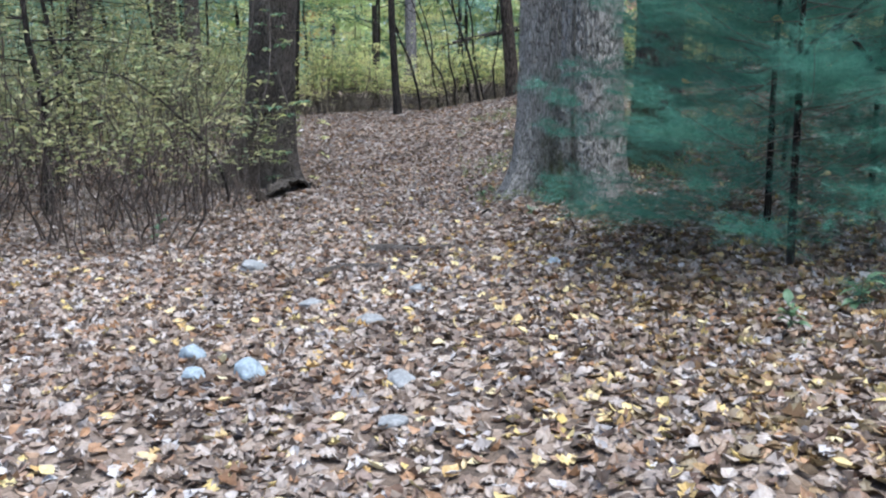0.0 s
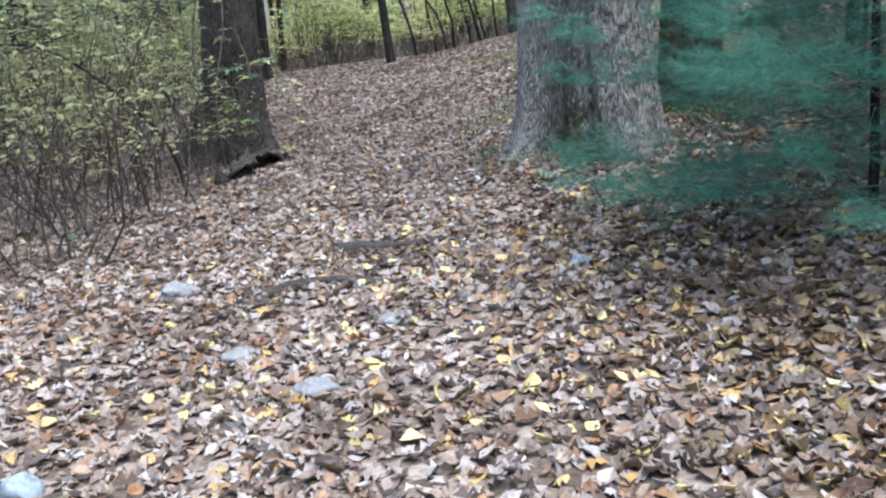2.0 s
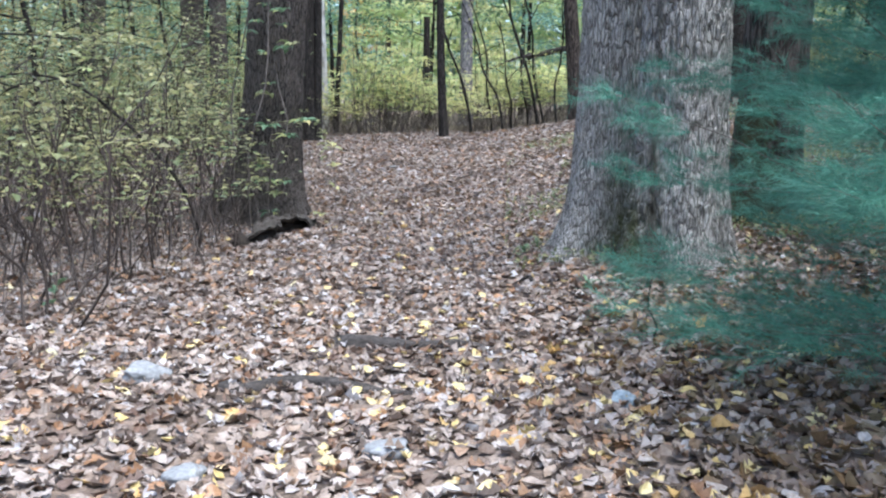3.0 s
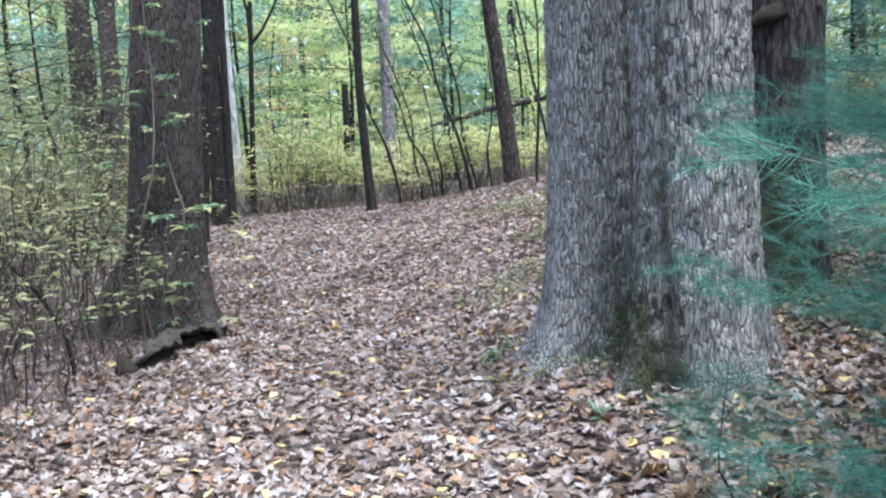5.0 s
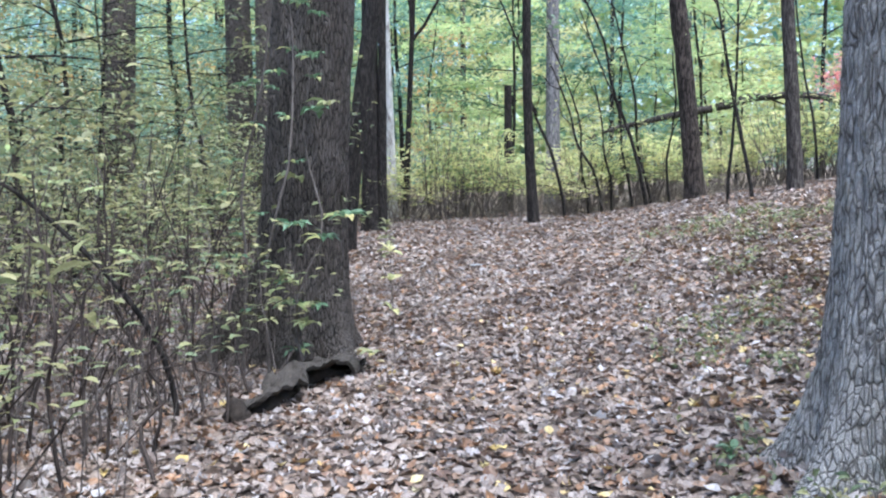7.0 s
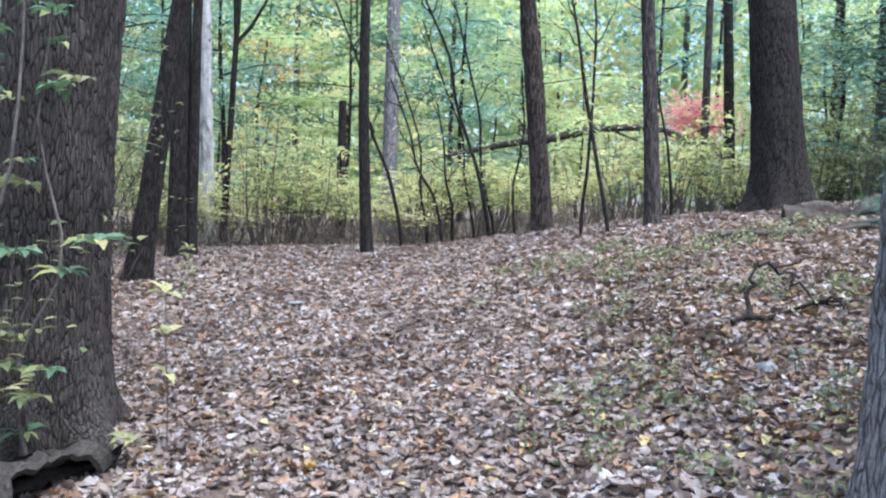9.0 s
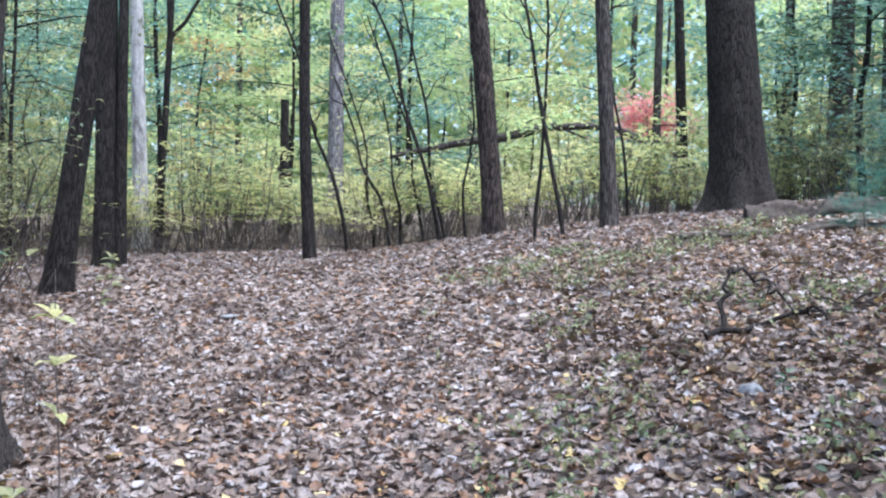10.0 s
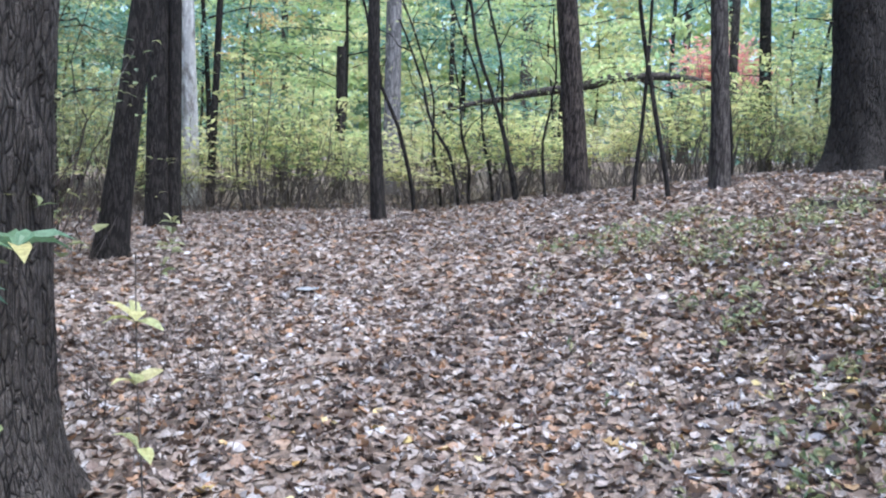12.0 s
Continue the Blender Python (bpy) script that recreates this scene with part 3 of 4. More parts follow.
# trees round the crest
tall_tree(-1.08, 22.5, 0.093, 13, "slim dark young tree at the edge of the path", SMOOTH_BARK, (-0.022, 0), (-0.07, 0), seed=51, roots=4, flare=0.3, name="young_tree")
dd = tall_tree(1.82, 23.4, 0.168, 14, "leaning brown tree with a split trunk on the crest", RED_BARK, (-0.10, 0), (0.03, 0), seed=52, ridge=0.008, sides=60, dz=0.06)
part("split_stem", tube_mesh("split_stem", bent((-0.17, -0.05, 1.0), (-0.62, 0, 5.5), 12, 0, 0.08, 5), np.linspace(0.045, 0.025, 12), 8, 3, 0.3), RED_BARK, dd)
tall_tree(2.93, 20.5, 0.104, 13, "slender grey-brown young tree on the bank", BROWN_BARK, (-0.065, 0), (0.02, 0), seed=53, roots=4, flare=0.4, name="young_tree")
tall_tree(4.85, 20.9, 0.34, 20, "large dark oak with a wide foot on the bank", SHADED_OAK_BARK, (-0.085, 0), seed=54, name="oak_tree", sides=110, dz=0.045, ridge=0.012, plate=0.055, roots=5, flare=0.8)
ee = tall_tree(-4.0, 22.3, 0.16, 16, "straight dark twin-stemmed tree at the path's bend", SMOOTH_BARK, (0.006, 0), seed=55, name="twin_stem_tree")
part("second_stem", trunk_mesh("second_stem", 14, 0.085, (0.012, 0), (0, 0), 20, 0.12, 5, 0.003, 0.05, 3, 0.3, 56), SMOOTH_BARK, ee).matrix_basis = pose(0.21, -0.02, 0)
e2 = tall_tree(-3.85, 19.8, 0.145, 15, "leaning dark tree with a fork beside the path", SMOOTH_BARK, (0.15, 0), (-0.04, 0), seed=57, name="leaning_tree", flare=0.45)
part("fork_stem", tube_mesh("fork_stem", bent((0.42, 0, 2.9), (0.85, 0, 6), 10, 0, 0.05, 4), np.linspace(0.09, 0.05, 10), 10, 3, 0.1), SMOOTH_BARK, e2)
tall_tree(-4.62, 27.0, 0.145, 17, "pale peeling birch behind the shrubs", BIRCH_BARK, (-0.025, 0), seed=58, name="birch_tree")
tall_tree(-1.02, 31, 0.2, 20, "straight grey trunk rising behind the yellow shrubs", PALE_BARK, (0, 0), seed=59, low=0.55)
tall_tree(-2.06, 29, 0.11, 3.1, "dark broken trunk among the shrubs", SMOOTH_BARK, (0, 0), seed=60, name="broken_trunk", crown=False, top=0.8)
tall_tree(-7.05, 24, 0.29, 19, "thick dark trunk among the shrubs", OAK_BARK, (-0.01, 0), seed=61, ridge=0.01, sides=60, dz=0.08)
tall_tree(-8.25, 21, 0.30, 19, "thick dark trunk half hidden by leaves", OAK_BARK, (0.05, 0), seed=62, ridge=0.01, sides=60, dz=0.08)
tall_tree(-6.0, 22.5, 0.2, 17, "dark trunk behind the shrubs", OAK_BARK, (0, 0), seed=63)
tall_tree(9.5, 27, 0.26, 19, "dark trunk beyond the bank", OAK_BARK, (0, 0), seed=64)
tall_tree(10.2, 31, 0.14, 17, "slim grey trunk beyond the bank", BROWN_BARK, (0.01, 0), seed=65)
tall_tree(7.55, 33, 0.12, 17, "slim grey trunk in the far wood", BROWN_BARK, (0, 0), seed=66)
tall_tree(7.3, 30, 0.14, 16, "dark slim trunk beside the far thicket", SMOOTH_BARK, (-0.05, 0), seed=67)
fk = tall_tree(-4.2, 26.5, 0.07, 5.0, "thin forked young tree before the far wood", SMOOTH_BARK, (0.05, 0), seed=68, name="forked_sapling", crown=False, top=0.7, sides=14)
part("fork_stem", tube_mesh("fork_stem", bent((0.2, 0, 4.0), (1.15, 0.1, 5.6), 8, -0.15, 0.05, 8), np.linspace(0.045, 0.02, 8), 8), SMOOTH_BARK, fk)
part("fork_stem", tube_mesh("fork_stem", bent((0.2, 0, 4.0), (-0.05, 0, 6.4), 8, 0.1, 0.08, 9), np.linspace(0.045, 0.02, 8), 8), SMOOTH_BARK, fk)

# more trunks in the far wood, all round
g = np.random.default_rng(70)
protos = []
for k, (r, hgt, b) in enumerate(((0.2, 20, OAK_BARK), (0.14, 17, BROWN_BARK), (0.26, 21, OAK_BARK), (0.1, 15, SMOOTH_BARK))):
    protos.append(tall_tree(-14 + 9 * k, 40 + 3 * k, r, hgt, "tall trunk standing in the far autumn wood", b, (0.01 * k - 0.01, 0), seed=71 + k, sides=16, dz=0.4))
for k in range(70):
    for _ in range(30):
        a, d = g.uniform(-math.pi, math.pi), g.uniform(18, 62)
        x, y = d * math.sin(a), 10 + d * math.cos(a)
        if (abs(x) < 0.36 * (y - 8) + 2 and y < 35 and y > 0) or (abs(x) < 2.5 and y < 36):
            continue
        break
    copy_thing(protos[k % 4], pose(x, y, floor_at(x, y), 0, 0, g.uniform(0, 360)))

# ---------------------------------------------------------------- thin stems leaning before the thicket
def whip(x, y, dx, h, r, seed, label="thin dark leaning stem before the yellow thicket"):
    t = thing("sapling", x, y, floor_at(x, y), label, "sapling", "leaning saplings")
    p = bent((0, 0, -0.1), (dx, 0.1, h), 14, 0, 0.16, seed)
    p[:, 0] += dx * 0.5 * (np.linspace(0, 1, 14) ** 2 - np.linspace(0, 1, 14))
    part("stem", tube_mesh("stem", p, np.linspace(r, r * 0.45, 14), 7, seed, 0.15), SMOOTH_BARK, t)
    gg = np.random.default_rng(seed)
    for k in range(3):
        q = p[int(gg.integers(6, 13))]
        part("twig", tube_mesh("twig", bent(q, q + np.array([gg.uniform(-0.7, 0.7), gg.uniform(-0.3, 0.3), gg.uniform(0.3, 0.9)]), 5, 0, 0.08, seed + k), np.linspace(r * 0.4, r * 0.15, 5), 5), SMOOTH_BARK, t)
    pos = p[gg.integers(7, 14, 60)] + gg.normal(0, 0.3, (60, 3))
    v, f = scatter(GREEN, pos, 0.08, 0.5, seed)
    part("foliage", raw_mesh("foliage", v, f), YELLOW_GREEN, t)


for k, (x, y, dx, h, r) in enumerate(((-0.56, 24.5, -1.15, 4.6, 0.028), (0.17, 25, -0.85, 3.0, 0.026), (1.0, 24, -1.2, 4.6, 0.032), (1.15, 25, -0.75, 4.6, 0.026), (2.3, 20.4, -0.55, 3.6, 0.028),
                                      (2.0, 20.8, 0.02, 4.4, 0.022), (0.4, 25.4, -0.3, 2.6, 0.024), (0.8, 25.6, -0.9, 4.2, 0.024), (-0.1, 25.5, -0.7, 4.0, 0.022), (3.6, 22, -0.4, 4, 0.02), (1.4, 23.6, 0.05, 2.8, 0.02))):
    whip(x, y, dx * 1.25, h, r * 1.25, 300 + k)

# ---------------------------------------------------------------- shrubs
def shrub(name, label, seed, height, spread, stems, leaves, size, material, group, bare=0.35, category="shrub", r=0.008, bark=None, wander=0.14):
    g = np.random.default_rng(seed)
    t = thing(name, 0, -60, 0, label, category, group)
    tips, twv, twf = [], [], []
    for k in range(stems):
        a, d = g.uniform(0, 2 * np.pi), spread * math.sqrt(g.uniform(0, 1))
        foot = np.array([math.cos(a) * d * 0.45, math.sin(a) * d * 0.45, -0.05])
        top = np.array([math.cos(a) * d * g.uniform(0.9, 1.5), math.sin(a) * d * g.uniform(0.9, 1.5), height * g.uniform(0.6, 1.05)])
        p = bent(foot, top, 9, 0, wander, seed * 3 + k)
        part("stem", tube_mesh("stem", p, np.linspace(r * g.uniform(0.7, 1.5), r * 0.35, 9), 5), bark or TWIG, t)
        tips.append(p)
        for q in range(2):
            i = int(g.integers(3, 8))
            e = p[i] + np.array([g.uniform(-0.4, 0.4), g.uniform(-0.4, 0.4), g.uniform(0.1, 0.45)])
            tw = bent(p[i], e, 5, 0, 0.05, seed + q)
            tv, tf = tube(tw, np.linspace(r * 0.4, r * 0.2, 5), 4)
            twv.append(tv)
            twf.append(tf + 20 * len(twf))
            tips.append(np.vstack([tw, tw[2:]]))
    part("twig_spray", raw_mesh("twig_spray", np.vstack(twv), np.vstack(twf), True), TWIG, t, kind="stuff")
    cloud = np.vstack([p[(p[:, 2] > bare * height)] for p in tips if (p[:, 2] > bare * height).any()])
    tiers = cloud[g.integers(0, len(cloud), 26)]
    n = int(leaves * 0.72)
    pos = np.vstack([tiers[g.integers(0, 26, n)] + g.normal(0, 1, (n, 3)) * np.array([0.17, 0.17, 0.035]),
                     cloud[g.integers(0, len(cloud), leaves - n)] + g.normal(0, 1, (leaves - n, 3)) * np.array([0.15, 0.15, 0.09])])
    v, f = scatter(GREEN, pos, size, 0.3, seed + 9)
    part("foliage", raw_mesh("foliage", v, f), material, t)
    return t


def spread_copies(protos, spots):
    """The first spot of each kind takes the thing itself, the others its copies."""
    g = np.random.default_rng(5)
    for k, (x, y) in enumerate(spots):
        p = protos[k % len(protos)]
        w_, h_ = g.uniform(0.8, 1.2), g.uniform(0.72, 1.22)
        m = pose(x, y, floor_at(x, y), 0, 0, g.uniform(0, 360)) @ Matrix.Diagonal((w_, w_, h_, 1))
        if k < len(protos):
            p.matrix_basis = m
        else:
            copy_thing(p, m)


g = np.random.default_rng(81)
thicket = [shrub("shrub", "yellow-leaved shrub with thin grey stems beyond the crest", 400 + k, 1.55 + 0.2 * k, 0.8, 10, (300, 220, 330, 240)[k], 0.135, (SHRUB_YELLOW, SHRUB_YELLOW, YELLOW_GREEN, SHRUB_YELLOW)[k], "thicket beyond the crest", 0.36, r=0.011) for k in range(4)]
spots = []
for row in range(4):
    for x in np.arange(-10, 12, 0.95):
        y = 25.6 + row * 1.25 + g.uniform(-0.4, 0.4) + (0.4 if x > 2 else 0)
        if x > 3.5:
            y -= 1.6
        spots.append((x + g.uniform(-0.4, 0.4), y))
spread_copies(thicket, spots)

hedge = [shrub("shrub", "dull green leafy shrub with many thin dark stems beside the path", 440 + k, 2.0 + 0.25 * k, 0.95, 7, (290, 250, 310, 200)[k], 0.08, SHRUB_GREEN if k % 2 else STRAW_LEAF, "shrubs beside the path", 0.36, r=0.0075, bark=STEM, wander=0.3) for k in range(4)]
spots = []
for y in np.arange(8.6, 25, 0.95):
    for x in np.arange(-3.1, -9.5, -1.05):
        edge = 0.0 if y < 12 else 0.35 * step(12, 15, y)
        if y > 15:
            edge = 1.1 + 0.15 * (y - 15)
        px_, py_ = x - edge + g.uniform(-0.35, 0.35), y + g.uniform(-0.4, 0.4)
        if math.hypot(px_ + 2.58, py_ - 13.85) < 0.75:
            continue
        if -4.8 < px_ < -2.4 and py_ < 11.9 and g.uniform() < 0.55:
            continue
        spots.append((px_, py_))
spread_copies(hedge, spots)
bank = [shrub("shrub", "small green shrub on the bank", 470 + k, 1.5 + 0.3 * k, 0.8, 8, 500, 0.08, SHRUB_GREEN, "shrubs on the bank", 0.2) for k in range(2)]
spread_copies(bank, [(6.6, 21.5), (7.4, 20.2), (6.0, 23.5), (8.6, 22), (7.5, 24.5), (5.8, 25.2), (9.5, 24), (8.8, 19)])

# thin, almost leafless stems at the edge of the shrubs
def bare_stem(x, y, h, seed):
    g = np.random.default_rng(seed)
    t = thing("sapling", x, y, floor_at(x, y), "thin bare reddish-brown stem with a few olive leaves", "sapling", "bare stems beside the path")
    p = bent((0, 0, -0.05), (g.uniform(-0.35, 0.25), g.uniform(-0.2, 0.2), h), 14, 0, 0.16, seed)
    part("stem", tube_mesh("stem", p, np.linspace(0.012, 0.004, 14), 6, seed, 0.2), STEM, t)
    for k in range(int(g.integers(3, 6))):
        q = p[int(g.integers(4, 13))]
        e = q + np.array([g.uniform(-0.3, 0.3), g.uniform(-0.2, 0.2), g.uniform(0.12, 0.4)])
        tw = part("twig", tube_mesh("twig", bent(q, e, 6, 0, 0.05, seed + k), np.linspace(0.005, 0.002, 6), 5), STEM, t)
        for b in range(int(g.integers(1, 5))):
            lv, lf = GREEN[b % 2]
            o = part("leaf", raw_mesh("leaf", (lv + np.array([0, 0.5, 0])) * g.uniform(0.06, 0.1), lf), SHRUB_GREEN if b % 3 else STRAW_LEAF, tw)
            o.matrix_basis = pose(*e, g.uniform(-20, 15), g.uniform(-20, 20), g.uniform(0, 360))


for k, (x, y, h) in enumerate(((-2.67, 10.2, 1.5), (-2.25, 10.3, 0.9), (-2.46, 12.2, 1.3), (-2.5, 10.8, 1.1), (-2.9, 10.8, 1.7), (-2.75, 9.9, 1.3), (-3.1, 10.4, 1.6), (-3.3, 9.6, 1.4), (-2.35, 11.4, 1.0),
                               (-2.6, 11.6, 1.5), (-3.0, 11.5, 1.7), (-3.4, 11.0, 1.6), (-3.0, 8.9, 1.3), (-2.7, 8.5, 1.0), (-3.5, 8.3, 1.4), (-2.95, 9.4, 1.6), (-3.6, 10.1, 1.8), (-2.8, 12.4, 1.5), (-3.2, 12.2, 1.6), (-3.9, 8.9, 1.5))):
    bare_stem(x, y, h, 1200 + 11 * k)

# dry stalks and twigs under the shrubs
def stalks(x, y, tall, seed, label):
    g = np.random.default_rng(seed)
    n = len(x)
    foot = np.stack([x, y, lie(x, y) - 0.03], 1)
    top = foot + np.stack([g.normal(0, 0.26, n), g.normal(0, 0.26, n), tall * g.uniform(0.35, 1.0, n)], 1)
    mid = (foot + top) / 2 + g.normal(0, 0.07, (n, 3))
    a = g.uniform(0, np.pi, n)
    side = np.stack([np.cos(a), np.sin(a), np.zeros(n)], 1) * 0.0035
    nrm = np.stack([-np.sin(a), np.cos(a), np.zeros(n)], 1) * 0.0035
    ring = [q + o * k for q, k in ((foot, 1.0), (mid, 0.8), (top, 0.3)) for o in (side, nrm, -side - nrm)]
    v = np.stack(ring, 1).reshape(-1, 3)
    quad = np.array([(3 * r + c, 3 * r + (c + 1) % 3, 3 * r + 3 + (c + 1) % 3, 3 * r + 3 + c) for r in (0, 1) for c in range(3)])
    f = (quad[None] + (np.arange(n) * 9)[:, None, None]).reshape(-1, 4)
    tagged(part("undergrowth", raw_mesh("undergrowth", v, f, True), TWIG, kind="stuff"), label, "undergrowth")


g = np.random.default_rng(87)
stalks(g.uniform(-10, 11, 2600), 24.6 + 5 * g.uniform(0, 1, 2600) ** 1.4, 0.9, 88, "dry brown stalks and twigs under the thicket")
x, y = g.uniform(-9, -2.5, 2600), g.uniform(8.5, 24, 2600)
k = x < -2.5 - 0.9 * step(12, 16, y) - 0.12 * np.maximum(y - 16, 0)
stalks(g.uniform(-2.9, -1.5, 170), g.uniform(13.9, 17.0, 170), 0.4, 90, "sparse dry brown stalks at the edge of the path")
stalks(g.uniform(-3.6, -2.2, 70), g.uniform(8.2, 12.6, 70), 1.4, 93, "thin bare brown stems standing at the edge of the shrubs")
stalks(x[k][::2], y[k][::2], 0.8, 89, "dry brown stalks and twigs under the shrubs")

# ---------------------------------------------------------------- understory trees of the far wood
def understory(name, label, seed, height, reach, leaves, size, material, group, low=0.18, flat=0.10, trunk=0.05):
    g = np.random.default_rng(seed)
    t = thing(name, 0, -60, 0, label, "tree", group)
    p = bent((0, 0, -0.1), (g.uniform(-0.4, 0.4), g.uniform(-0.4, 0.4), height), 10, 0, 0.2, seed)
    part("trunk", tube_mesh("trunk", p, np.linspace(trunk, trunk * 0.2, 10), 8, seed, 0.1), SMOOTH_BARK, t)
    pos = []
    n = 15
    for k in range(n):
        f = low + (0.98 - low) * (k + 0.5) / n
        h = f * height
        s = np.array([np.interp(h, p[:, 2], p[:, c]) for c in range(3)])
        a = k * 2.4 + g.uniform(-0.4, 0.4)
        ln = reach * (1.1 - 0.75 * abs(f - 0.4)) * g.uniform(0.7, 1.1)
        e = s + np.array([math.cos(a) * ln, math.sin(a) * ln, g.uniform(-0.1, 0.6)])
        b = bent(s, e, 7, 0.1, 0.1, seed + k)
        part("branch", tube_mesh("branch", b, np.linspace(trunk * 0.35, trunk * 0.1, 7), 5), SMOOTH_BARK, t)
        m = leaves // n
        u = g.uniform(0.15, 1.05, m)
        q = s[None] * (1 - u[:, None]) + e[None] * u[:, None]
        pos.append(q + g.normal(0, 1, (m, 3)) * np.array([0.42, 0.42, flat]))
    v, f = scatter(GREEN, np.vstack(pos), size, 0.38, seed + 3)
    part("foliage", raw_mesh("foliage", v, f), material, t)
    return t


under = [
    understory("young_tree", "young tree with bright green layered leaves", 501, 7.5, 2.2, 2900, 0.155, BRIGHT_GREEN, "young trees of the far wood"),
    understory("young_tree", "young tree with yellow-green layered leaves", 502, 8.5, 2.4, 3000, 0.155, YELLOW_GREEN, "young trees of the far wood"),
    understory("young_tree", "young tree with yellowing leaves", 503, 6.5, 2.0, 2700, 0.145, SHRUB_YELLOW, "young trees of the far wood"),
    understory("young_tree", "young tree with bright green layered leaves", 504, 10, 2.6, 3200, 0.165, BRIGHT_GREEN, "young trees of the far wood"),
    understory("young_tree", "young tree with yellow-green layered leaves", 505, 9.5, 2.5, 3000, 0.155, YELLOW_GREEN, "young trees of the far wood"),
    understory("hemlock_tree", "blue-green hemlock with drooping layered branches", 506, 10, 2.3, 4800, 0.125, HEMLOCK, "hemlocks of the far wood", 0.08, 0.16, 0.08),
    understory("hemlock_tree", "blue-green hemlock with drooping layered branches", 507, 8, 2.0, 4200, 0.125, HEMLOCK, "hemlocks of the far wood", 0.08, 0.16, 0.07),
    understory("hemlock_tree", "blue-green hemlock with drooping layered branches", 509, 12, 2.8, 5600, 0.14, HEMLOCK, "hemlocks of the far wood", 0.06, 0.2, 0.1),
    understory("young_tree", "young tree with deep green leaves", 510, 9, 2.5, 3000, 0.15, DEEP_GREEN, "young trees of the far wood"),
    understory("young_tree", "young tree with orange autumn leaves", 508, 7, 2.0, 2300, 0.15, ORANGE_LEAF, "young trees of the far wood"),
]
g = np.random.default_rng(91)
spots = []
for row, (y0, gap) in enumerate(((31, 3.4), (36, 3.2), (42, 3.4), (49, 3.8))):
    half = 0.62 * (y0 - 6) + 3
    for x in np.arange(-half, half, gap):
        spots.append((x + g.uniform(-1.2, 1.2), y0 + g.uniform(-1.8, 1.8)))
spots = [(x, y) for x, y in spots if not (y < 37 and abs(x - (0.5 + 0.235 * (y - 3))) < 1.9)]
order = g.permutation(len(spots))
spots = [spots[i] for i in order]
spread_copies(under, spots)
for k, (x, y) in enumerate(((-9.5, 26.5), (-11.5, 30.5), (-8, 29), (-13.5, 27.5), (-16, 31), (-11, 37), (-7.2, 33), (9.5, 29), (12, 26), (13, 31))):
    copy_thing(under[5 + k % 2], pose(x, y, floor_at(x, y), 0, 0, 50 * k))
for k, (x, y) in enumerate(((8.1, 23.6), (9.6, 25.2), (8.9, 20.9), (11.2, 23.4))):
    copy_thing(under[(6, 8, 5, 8)[k]], pose(x, y, floor_at(x, y), 0, 0, 70 * k))
red = understory("red_maple", "small maple with bright red leaves in the far wood", 520, 3.0, 0.55, 1900, 0.13, RED_LEAF, "", 0.66)
red.matrix_basis = pose(8.4, 36, floor_at(8.4, 36)) @ Matrix.Diagonal((1.25, 1.25, 1.1, 1))
left_under = [understory("young_tree", "young tree with dull green leaves behind the shrubs", 530 + k, 6 + k, 1.9, 1900, 0.085, SHRUB_GREEN, "young trees behind the shrubs", 0.2) for k in range(2)]
spread_copies(left_under, [(-6.5, 15.5), (-5.6, 19), (-8.5, 17.5), (-9.5, 23), (-7.5, 26.5), (-10.5, 20), (-5.0, 11.5), (-7.5, 12), (-12, 28), (-14, 32), (-9, 29.5), (-10.5, 34), (-12.5, 23.5), (-8, 20), (-6.8, 17.3), (-9.5, 14.5), (-6.2, 24.6), (-11, 26), (7.5, 13), (8.5, 17), (10.5, 22), (6.5, 10.5)])

# ---------------------------------------------------------------- distant woods, too far to tell trees apart
g = np.random.default_rng(95)
n = 110000
a = g.uniform(-math.pi, math.pi, n)
a = np.where(g.uniform(0, 1, n) < 0.6, g.normal(0, 0.4, n), a)
d = g.uniform(52, 85, n)
zz = g.uniform(0, 1, n) ** 0.8 * 19
x, y = d * np.sin(a), 8 + d * np.cos(a)
keep = vnoise(x * 0.18, y * 0.18, zz * 0.25, 9) > -0.45
x, y, zz = x[keep], y[keep], zz[keep]
for name, m, sel in (("far_woods", BRIGHT_GREEN, 0), ("far_woods", HEMLOCK, 1), ("far_woods", YELLOW_GREEN, 2)):
    k = (np.floor(vnoise(x * 0.12, y * 0.12, zz * 0.1, 17) * 4 + 40).astype(int) % 3) == sel
    v, f = scatter(GREEN, np.stack([x[k], y[k], lie(x[k], y[k]) + zz[k]], 1), 0.75, 0.7, 96 + sel)
    tagged(part(name, raw_mesh(name, v, f), m, kind="stuff"), "distant autumn woods closing the view", "woods")

# ---------------------------------------------------------------- pines beside the path
def needle_tufts(points, ways, per, length, seed):
    """Sprays of long thin needles, pointing outward along each shoot."""
    g = np.random.default_rng(seed)
    n = len(points) * per
    along = np.repeat(ways, per, 0)
    p = np.repeat(points, per, 0) + along * g.uniform(-0.03, 0.09, (n, 1))
    w = along * 0.8 + g.normal(0, 0.42, (n, 3))
    w /= np.linalg.norm(w, axis=1)[:, None]
    side = np.cross(w, g.normal(0, 1, (n, 3)))
    side /= np.linalg.norm(side, axis=1)[:, None] + 1e-9
    ln = length * g.uniform(0.7, 1.2, n)[:, None]
    v = np.stack([p - side * 0.0007, p + side * 0.0007, p + w * ln], 1).reshape(-1, 3)
    return v, np.arange(n * 3).reshape(-1, 3)


